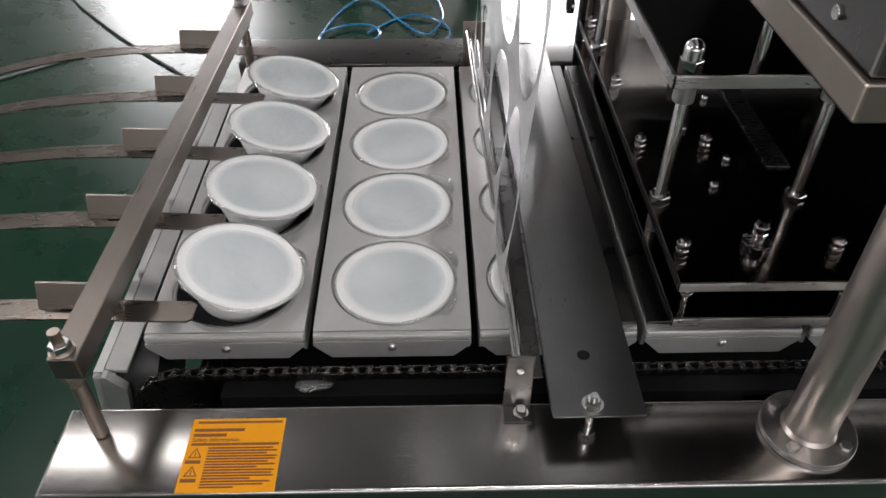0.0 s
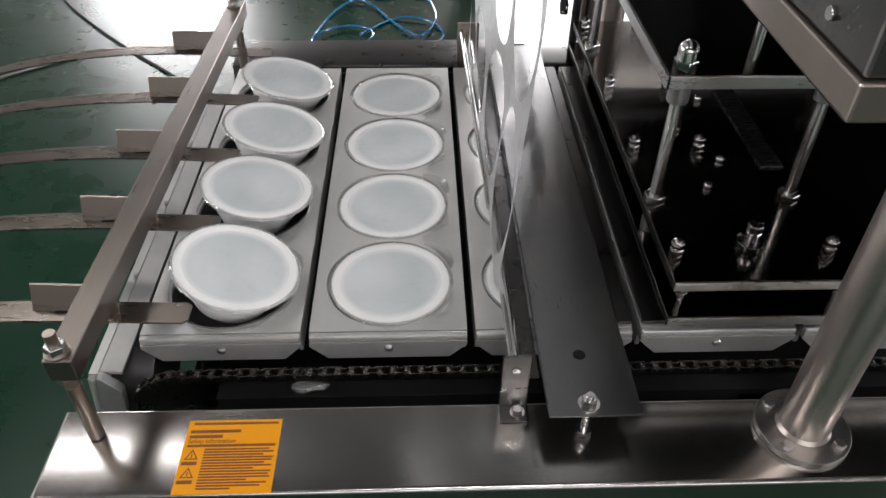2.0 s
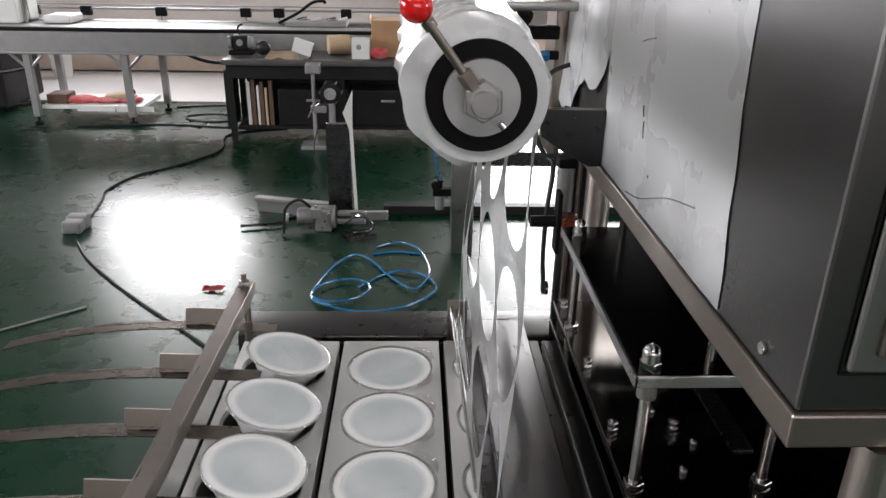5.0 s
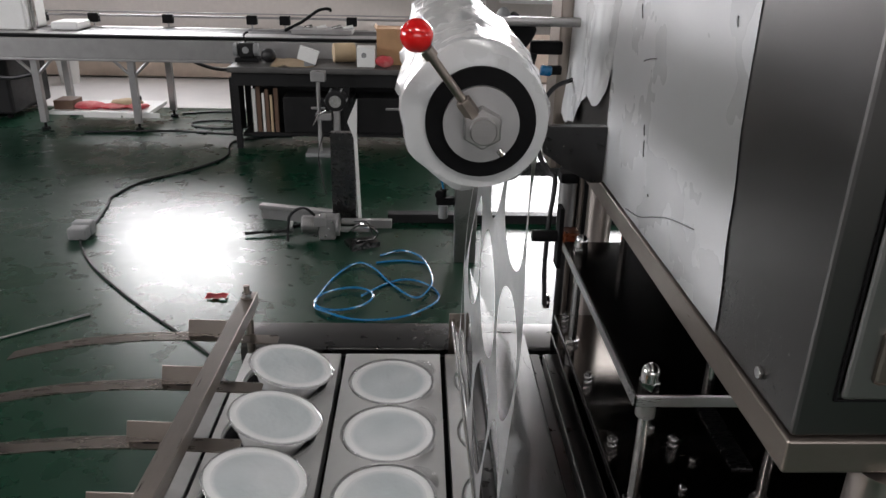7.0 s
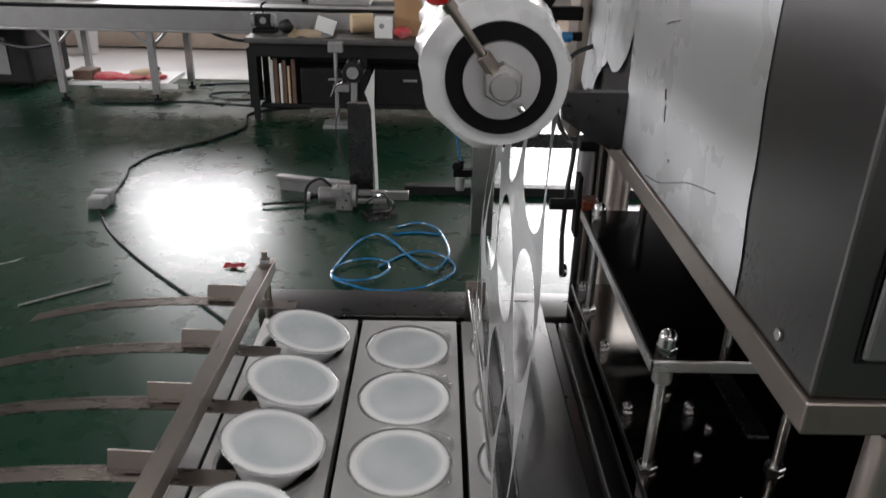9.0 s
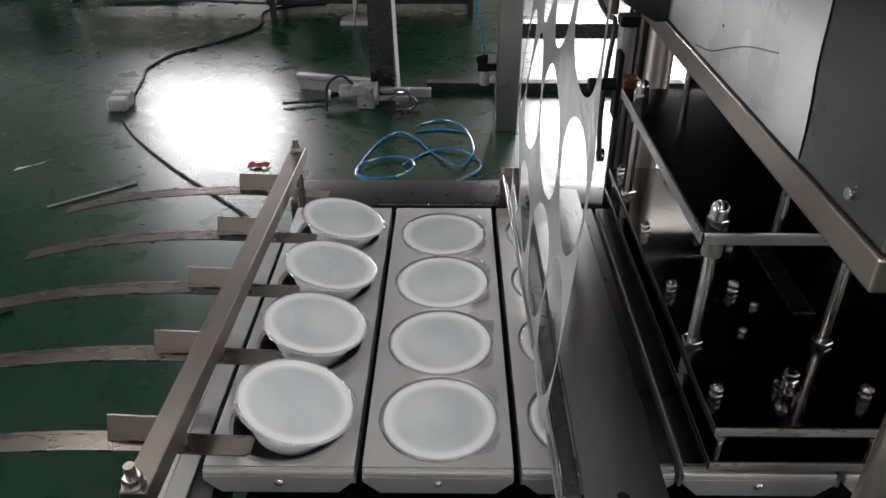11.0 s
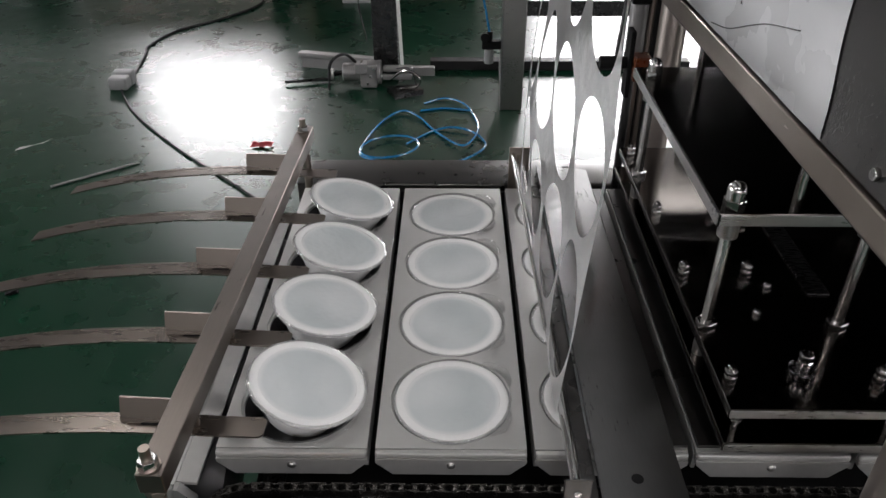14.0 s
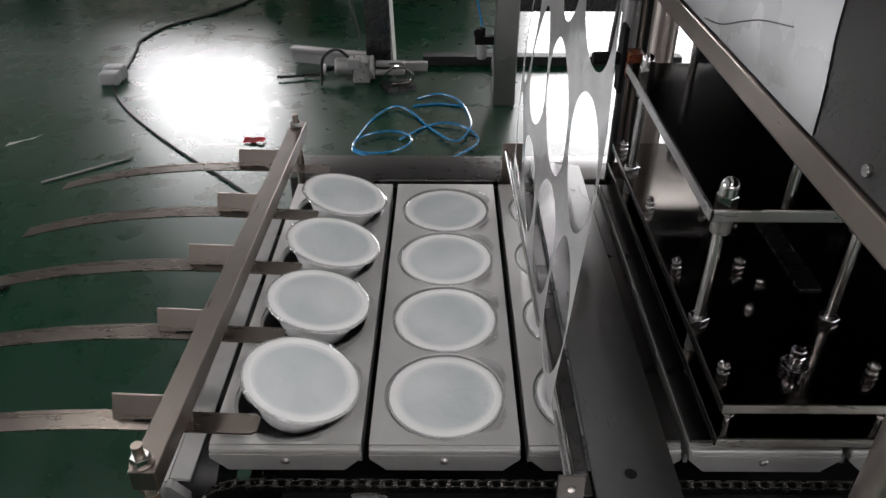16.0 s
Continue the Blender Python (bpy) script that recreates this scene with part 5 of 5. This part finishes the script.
part("knob", cyl(nb(), (0.31, 3.29, 0.376), (0.31, 3.29, 0.425), 0.017, seg=18, bevel=0.002), BLACK, ag)
part("hose", tube(nb(), [(0.31, 3.29, 0.42), (0.29, 3.29, 0.52), (0.26, 3.29, 0.70), (0.27, 3.29, 1.0), (0.36, 3.29, 1.3)], 0.006, 8), BLUE, ag)

# ---- long belt conveyor at the back ----
cv = thing("belt_conveyor", (-2.2, 6.55, 0), "long stainless steel belt conveyor on square legs", "conveyor")
part("side_panel", box(nb(), -6.5, 0.9, 6.20, 6.225, 0.66, 0.835, 0.004), LIGHTG, cv)
part("side_panel", box(nb(), -6.5, 0.9, 6.875, 6.90, 0.66, 0.835, 0.004), LIGHTG, cv)
part("edge_strip", box(nb(), -6.5, 0.9, 6.195, 6.235, 0.8405, 0.868, 0.004), BLACK, cv)
part("edge_strip", box(nb(), -6.5, 0.9, 6.86, 6.905, 0.8405, 0.868, 0.004), BLACK, cv)
part("belt", box(nb(), -6.5, 0.9, 6.445, 6.775, 0.80, 0.868, 0.006), CABLE, cv, "dark rubber belt")
# pale strips put the wall's bright reflection into the conveyor top's colour
part("bright_strip", box(nb(), -6.5, 0.9, 6.236, 6.444, 0.80, 0.872, 0.004), LIGHTG, cv)
part("bright_strip", box(nb(), -6.5, 0.9, 6.776, 6.859, 0.80, 0.872, 0.004), LIGHTG, cv)
part("bottom_lip", box(nb(), -6.5, 0.9, 6.19, 6.23, 0.638, 0.6595, 0.003), LIGHTG, cv)
part("guide_rail", cyl(nb(), (-6.5, 6.93, 0.965), (0.9, 6.93, 0.965), 0.011, seg=10), LIGHTG, cv)
part("guide_rail", cyl(nb(), (-6.5, 6.93, 1.0), (0.9, 6.93, 1.0), 0.006, seg=8), LIGHTG, cv)
for gx in (-3.48, -2.99, -2.28, -1.47, -1.15, -0.5):
    cl = part("clamp", box(nb(), gx - 0.05, gx + 0.05, 6.90, 6.96, 0.90, 0.985, 0.006), BLACK, cv)
    part("stem", cyl(nb(), (gx, 6.93, 0.80), (gx, 6.93, 0.8995), 0.010, seg=10), LIGHTG, cl)
for lx, ly in ((-3.30, 6.25), (-2.44, 6.25), (-3.30, 6.85), (-2.30, 6.85), (-5.6, 6.25), (-5.6, 6.85), (0.6, 6.25), (0.6, 6.85)):
    lg = part("leg", box(nb(), lx - 0.03, lx + 0.03, ly - 0.03, ly + 0.03, 0.07, 0.657, 0.004), LIGHTG, cv)
    part("foot", cyl(cyl(nb(), (lx, ly, 0), (lx, ly, 0.02), 0.035), (lx, ly, 0.018), (lx, ly, 0.075), 0.012), BLACK, lg)
for lx, sx in ((-3.30, -1), (-2.44, -1), (-2.44, 1), (-3.30, 1)):
    br = nb()
    cyl(br, (lx + 0.03 * sx, 6.25, 0.52), (lx + 0.17 * sx, 6.25, 0.655), 0.016, seg=8)
    part("brace", br, LIGHTG, cv)
part("shelf", box(nb(), -3.27, -2.35, 6.28, 6.82, 0.13, 0.165, 0.004), WHITE, cv)
for i in range(2):
    solo("paper_sheet", box(nb(), -2.95 + 0.36 * i, -2.61 + 0.36 * i, 6.270, 6.2795, 0.112, 0.160, 0.001), WHITE, (-2.8 + 0.36 * i, 6.275, 0.112), "white paper taped along the conveyor's shelf", "paper", "papers on the shelf")
rc = nb()
for i, (cx, w) in enumerate(((-2.98, 0.24), (-2.72, 0.2), (-2.5, 0.12))):
    ball(rc, (cx, 6.45, 0.185), 0.09, (w / 0.09 * 0.8, 1.2, 0.26 + 0.12 * (i == 0)), 18)
for v in rc.verts:
    v.co += 0.018 * Vector((noise.noise(v.co * 14), noise.noise(v.co * 14 + Vector((3, 1, 0))), 0.8 * noise.noise(v.co * 12)))
    v.co.z = max(v.co.z, 0.166)
solo("red_cloth", rc, RED_CLOTH, (-2.75, 6.45, 0.166), "crumpled red cloth and bags on the shelf", "cloth")
bg_ = nb()
ball(bg_, (-2.62, 6.50, 0.21), 0.08, (1.9, 1.0, 0.45), 18)
for v in bg_.verts:
    v.co += 0.015 * Vector((noise.noise(v.co * 16), noise.noise(v.co * 15 + Vector((2, 1, 0))), noise.noise(v.co * 13)))
    v.co.z = max(v.co.z, 0.1662)
solo("beige_bag", bg_, TAN, (-2.62, 6.50, 0.1662), "crumpled beige bag beside the red cloth", "bag")
solo("brown_box", box(nb(), -3.24, -3.06, 6.34, 6.55, 0.166, 0.25, 0.004), WOOD, (-3.15, 6.45, 0.166), "small dark brown box on the shelf", "box")
solo("black_tool", box(nb(), -2.60, -2.52, 6.55, 6.63, 0.166, 0.25, 0.012), BLACK, (-2.56, 6.6, 0.166), "small black tool on the shelf", "tool")
bk = thing("bucket", (-4.05, 8.55, 0), "white plastic bucket with a lid by the wall", "bucket")
part("pail", lathe(nb(), [(0.0001, 0), (0.105, 0), (0.125, 0.27), (0.118, 0.27), (0.1, 0.012)], (-4.05, 8.55, 0), 32), WHITE, bk)
part("lid", lathe(nb(), [(0.131, 0.26), (0.131, 0.29), (0.122, 0.295), (0.0001, 0.295)], (-4.05, 8.55, 0), 32), WHITE, bk)
pc = thing("pump_cabinet", (-4.1, 7, 0), "dark grey machine housing beside the conveyor", "machine housing")
part("housing", box(nb(), -4.75, -3.75, 6.6, 7.4, 0.05, 0.60, 0.03), DARKP, pc)
part("drum", cyl(nb(), (-4.45, 6.95, 0.601), (-4.45, 6.95, 0.76), 0.2, seg=28, bevel=0.02), GREYP, pc)
part("lid", box(nb(), -4.15, -3.80, 6.7, 7.2, 0.601, 0.70, 0.02), GREYP, pc)
for px in (-4.65, -3.85):
    for py in (6.7, 7.3):
        part("foot", cyl(nb(), (px, py, 0), (px, py, 0.0495), 0.03, seg=14), BLACK, pc)
part("hatch", box(nb(), -4.55, -3.95, 6.588, 6.5995, 0.15, 0.5, 0.004), GREYP, pc)
solo("air_line", tube(nb(), [(-2.2, 6.9, 0.66), (-2.05, 6.95, 0.52), (-1.8, 7.0, 0.45), (-1.5, 7.0, 0.50), (-1.33, 6.98, 0.60), (-1.2, 6.9, 0.66)], 0.018, 8), CABLE, (-2.2, 6.9, 0.66), "black hose sagging under the conveyor", "hose")
solo("air_line", tube(nb(), [(-4.2, 6.6, 0.62), (-3.9, 6.4, 0.5), (-3.6, 6.3, 0.46), (-3.35, 6.27, 0.5)], 0.018, 8), CABLE, (-4.2, 6.6, 0.62), "black hose sagging under the conveyor", "hose")
# things standing on the conveyor
sg = thing("steel_fixture", (-0.75, 6.6, 0.872), "flat pale metal fixture with small parts on the conveyor", "fixture")
part("plate", box(nb(), -1.02, -0.46, 6.45, 6.75, 0.8725, 0.915, 0.004), LIGHTG, sg)
for i, xx in enumerate((-0.93, -0.80, -0.66, -0.55)):
    part("small_part", cyl(nb(), (xx, 6.6, 0.9155), (xx + 0.09, 6.61, 0.9355), 0.016, seg=12), WHITE if i % 2 else CHROME, sg)
solo("curved_rod", tube(nb(), [(-1.12, 6.7, 0.876), (-0.95, 6.72, 0.96), (-0.80, 6.74, 1.06), (-0.70, 6.76, 1.075), (-0.68, 6.76, 1.05)], 0.014, 8), BLACK, (-1.12, 6.7, 0.872), "bent black rod leaning on the conveyor", "rod")
st = thing("white_machine", (-3.6, 6.55, 0.872), "small white machine with clear covers on the conveyor", "machine")
part("body", box(nb(), -3.78, -3.38, 6.4, 6.8, 0.8725, 1.20, 0.02), WHITE, st)
part("cover", box(nb(), -3.20, -2.95, 6.45, 6.75, 0.8725, 0.945, 0.02), WHITE, st)
part("pipe", cyl(nb(), (-3.36, 6.5, 0.875), (-3.36, 6.5, 1.3), 0.03, seg=16), CHROME, st)

# ---- workbench ----
GREYT = material("worn_bench_top", (0.08, 0.077, 0.074), 0.5, 0.0, 0.35, 5, 40, 0.1)
wk = thing("workbench", (-0.7, 6.0, 0), "cluttered steel workbench with a shelf below", "workbench")
part("tabletop", box(nb(), -1.43, 0.35, 5.62, 6.17, 0.655, 0.70, 0.005), GREYT, wk)
part("apron", box(nb(), -1.38, 0.30, 5.66, 5.68, 0.54, 0.6545, 0.003), DARKP, wk)
for lx in (-1.38, -0.45, 0.28):
    for ly in (5.68, 6.12):
        part("leg", box(nb(), lx - 0.025, lx + 0.025, ly - 0.019, ly + 0.019, 0.0, 0.654, 0.003), DARKP, wk)
part("side_panel", box(nb(), -1.44, -1.41, 5.70, 6.10, 0.10, 0.60, 0.004), DARKP, wk)
part("back_panel", box(nb(), -1.34, 0.25, 6.13, 6.15, 0.10, 0.6, 0.003), DARKP, wk)
part("shelf", box(nb(), -1.35, 0.25, 5.71, 6.10, 0.10, 0.13, 0.003), DARKP, wk)
for i, bx in enumerate((-0.70, -0.06)):
    dwr = part("drawer", box(nb(), bx - 0.3, bx + 0.3, 5.72, 6.0, 0.1305, 0.44, 0.008), DARKP, wk)
    part("handle", box(nb(), bx - 0.06, bx + 0.06, 5.705, 5.7195, 0.34, 0.36, 0.003), LIGHTG, dwr)
for bx, wide, high, mat, tone in ((-1.252, 0.030, 0.50, WHITE, "white"), (-1.212, 0.034, 0.52, WOOD, "brown"), (-1.172, 0.020, 0.47, WHITE, "white"), (-1.140, 0.030, 0.50, WOOD, "brown"), (-1.104, 0.020, 0.45, TAN, "tan"), (-1.062, 0.034, 0.51, WOOD, "brown")):
    solo("narrow_board", box(nb(), bx - wide / 2, bx + wide / 2, 5.735, 5.755, 0.1305, high, 0.003), mat, (bx, 5.745, 0.1305), "narrow " + tone + " board standing on the bench's low shelf", "board", "boards in the bench")
gd = thing("bench_grinder", (-1.35, 5.95, 0.70), "dark bench grinder on the workbench", "grinder")
part("base", box(nb(), -1.42, -1.22, 5.88, 6.02, 0.7005, 0.735, 0.005), BLACK, gd)
part("body", box(nb(), -1.39, -1.26, 5.90, 6.0, 0.7355, 0.86, 0.015), DARKP, gd)
part("wheel", cyl(nb(), (-1.43, 5.93, 0.80), (-1.395, 5.93, 0.80), 0.055, seg=28, bevel=0.004), GREYP, gd)
part("wheel", cyl(nb(), (-1.255, 5.93, 0.80), (-1.22, 5.93, 0.80), 0.055, seg=28, bevel=0.004), GREYP, gd)
part("lamp_arm", tube(nb(), [(-1.33, 5.95, 0.86), (-1.34, 5.95, 0.92), (-1.30, 5.94, 0.95)], 0.009, 8), BLACK, gd)
part("dial", cyl(nb(), (-1.325, 5.8995, 0.80), (-1.325, 5.893, 0.80), 0.028, seg=20), GREYP, gd)
solo("blue_tool_bag", ball(nb(), (-1.13, 5.9, 0.76), 0.06, (1.1, 0.8, 1.0), 16), CABLE, (-1.13, 5.9, 0.70), "dark tool bag on the workbench", "bag")
sh = nb()
gv = [[sh.verts.new((-1.08 + 0.06 * i, 5.66 + 0.1 * j, 0.705 + 0.02 * noise.noise((i * 0.7, j * 0.7, 4)) + 0.008 * j)) for j in range(4)] for i in range(7)]
for i in range(6):
    for j in range(3):
        sh.faces.new((gv[i][j], gv[i + 1][j], gv[i + 1][j + 1], gv[i][j + 1]))
bmesh.ops.solidify(sh, geom=list(sh.faces), thickness=0.008)
for v in sh.verts:
    v.co.z = max(v.co.z, 0.7005)
solo("packing_paper", sh, TAN, (-0.9, 5.8, 0.70), "sheet of tan packing paper on the workbench", "paper")
rp = nb()
cyl(rp, (-0.58, 5.95, 0.785), (-0.40, 6.0, 0.785), 0.082, seg=22, bevel=0.006)
solo("paper_roll", rp, TAN, (-0.49, 5.97, 0.70), "thick tan paper roll on the workbench", "paper roll")
wbx = thing("white_box", (-0.28, 5.8, 0.70), "small white carton with a dark mark", "box")
part("carton", box(nb(), -0.36, -0.21, 5.72, 5.86, 0.7005, 0.865, 0.004), WHITE, wbx)
part("printed_mark", cyl(nb(), (-0.30, 5.7195, 0.80), (-0.30, 5.7175, 0.80), 0.022, seg=18), GREYP, wbx)
rb = nb()
ball(rb, (-0.13, 5.75, 0.75), 0.06, (1.3, 0.9, 0.8), 18)
for v in rb.verts:
    v.co += 0.012 * Vector((noise.noise(v.co * 20), noise.noise(v.co * 21 + Vector((4, 0, 0))), noise.noise(v.co * 19)))
    v.co.z = max(v.co.z, 0.7005)
solo("red_bag", rb, RED_CLOTH, (-0.13, 5.75, 0.70), "crumpled red bag on the workbench", "bag")
cbx = thing("cardboard_box", (0.0, 6.0, 0.70), "open brown cardboard box on the workbench", "box")
part("carton", box(nb(), -0.20, 0.22, 5.86, 6.14, 0.7005, 1.0, 0.004), CARD, cbx)
fl_ = nb()
box(fl_, -0.24, -0.2005, 5.86, 6.14, 0.985, 0.99)
bmesh.ops.rotate(fl_, cent=(-0.2, 6, 0.985), matrix=Matrix.Rotation(radians(55), 3, "Y"), verts=fl_.verts)
part("flap", fl_, CARD, cbx)
lp = thing("white_sheet_stack", (-0.75, 5.72, 0.70), "bright white folded sheet on the workbench", "paper")
fs = nb()
box(fs, -0.84, -0.68, 5.66, 5.69, 0.745, 0.86, 0.004)
bmesh.ops.rotate(fs, cent=(-0.76, 5.67, 0.80), matrix=Matrix.Rotation(radians(18), 3, "Y") , verts=fs.verts)
part("folded_sheet", fs, WHITE, lp)
part("prop", box(nb(), -0.80, -0.72, 5.695, 5.76, 0.7005, 0.78, 0.003), GREYP, lp)
# drill stand in front of the bench
ds = thing("drill_stand", (-0.62, 5.5, 0), "grey pillar stand with a round motor", "drill stand")
part("pillar", cyl(nb(), (-0.665, 5.5, 0.02), (-0.665, 5.5, 0.70), 0.016, seg=16), LIGHTG, ds)
part("base", box(nb(), -0.78, -0.48, 5.40, 5.60, 0.0, 0.035, 0.006), GREYP, ds)
part("clamp", box(nb(), -0.72, -0.60, 5.45, 5.55, 0.62, 0.70, 0.008), LIGHTG, ds)
part("motor", cyl(nb(), (-0.52, 5.42, 0.47), (-0.52, 5.58, 0.47), 0.085, seg=26, bevel=0.01), DARKP, ds)
for k in range(6):
    a = k * math.pi / 3
    part("cooling_rib", box(nb(), -0.522 + 0.088 * math.cos(a) - 0.004, -0.522 + 0.088 * math.cos(a) + 0.008, 5.44, 5.56, 0.47 + 0.088 * math.sin(a) - 0.006, 0.47 + 0.088 * math.sin(a) + 0.006, 0.001), GREYP, ds)
part("crank", tube(nb(), [(-0.60, 5.40, 0.40), (-0.66, 5.38, 0.36), (-0.70, 5.38, 0.28)], 0.007, 8), CHROME, ds)
part("hub", cyl(nb(), (-0.52, 5.405, 0.47), (-0.52, 5.4195, 0.47), 0.05, seg=24), CHROME, ds)
part("carrier", box(nb(), -0.69, -0.56, 5.46, 5.54, 0.30, 0.36, 0.006), LIGHTG, ds)
part("spindle", cyl(nb(), (-0.52, 5.5, 0.035), (-0.52, 5.5, 0.385), 0.03, seg=16), LIGHTG, ds)
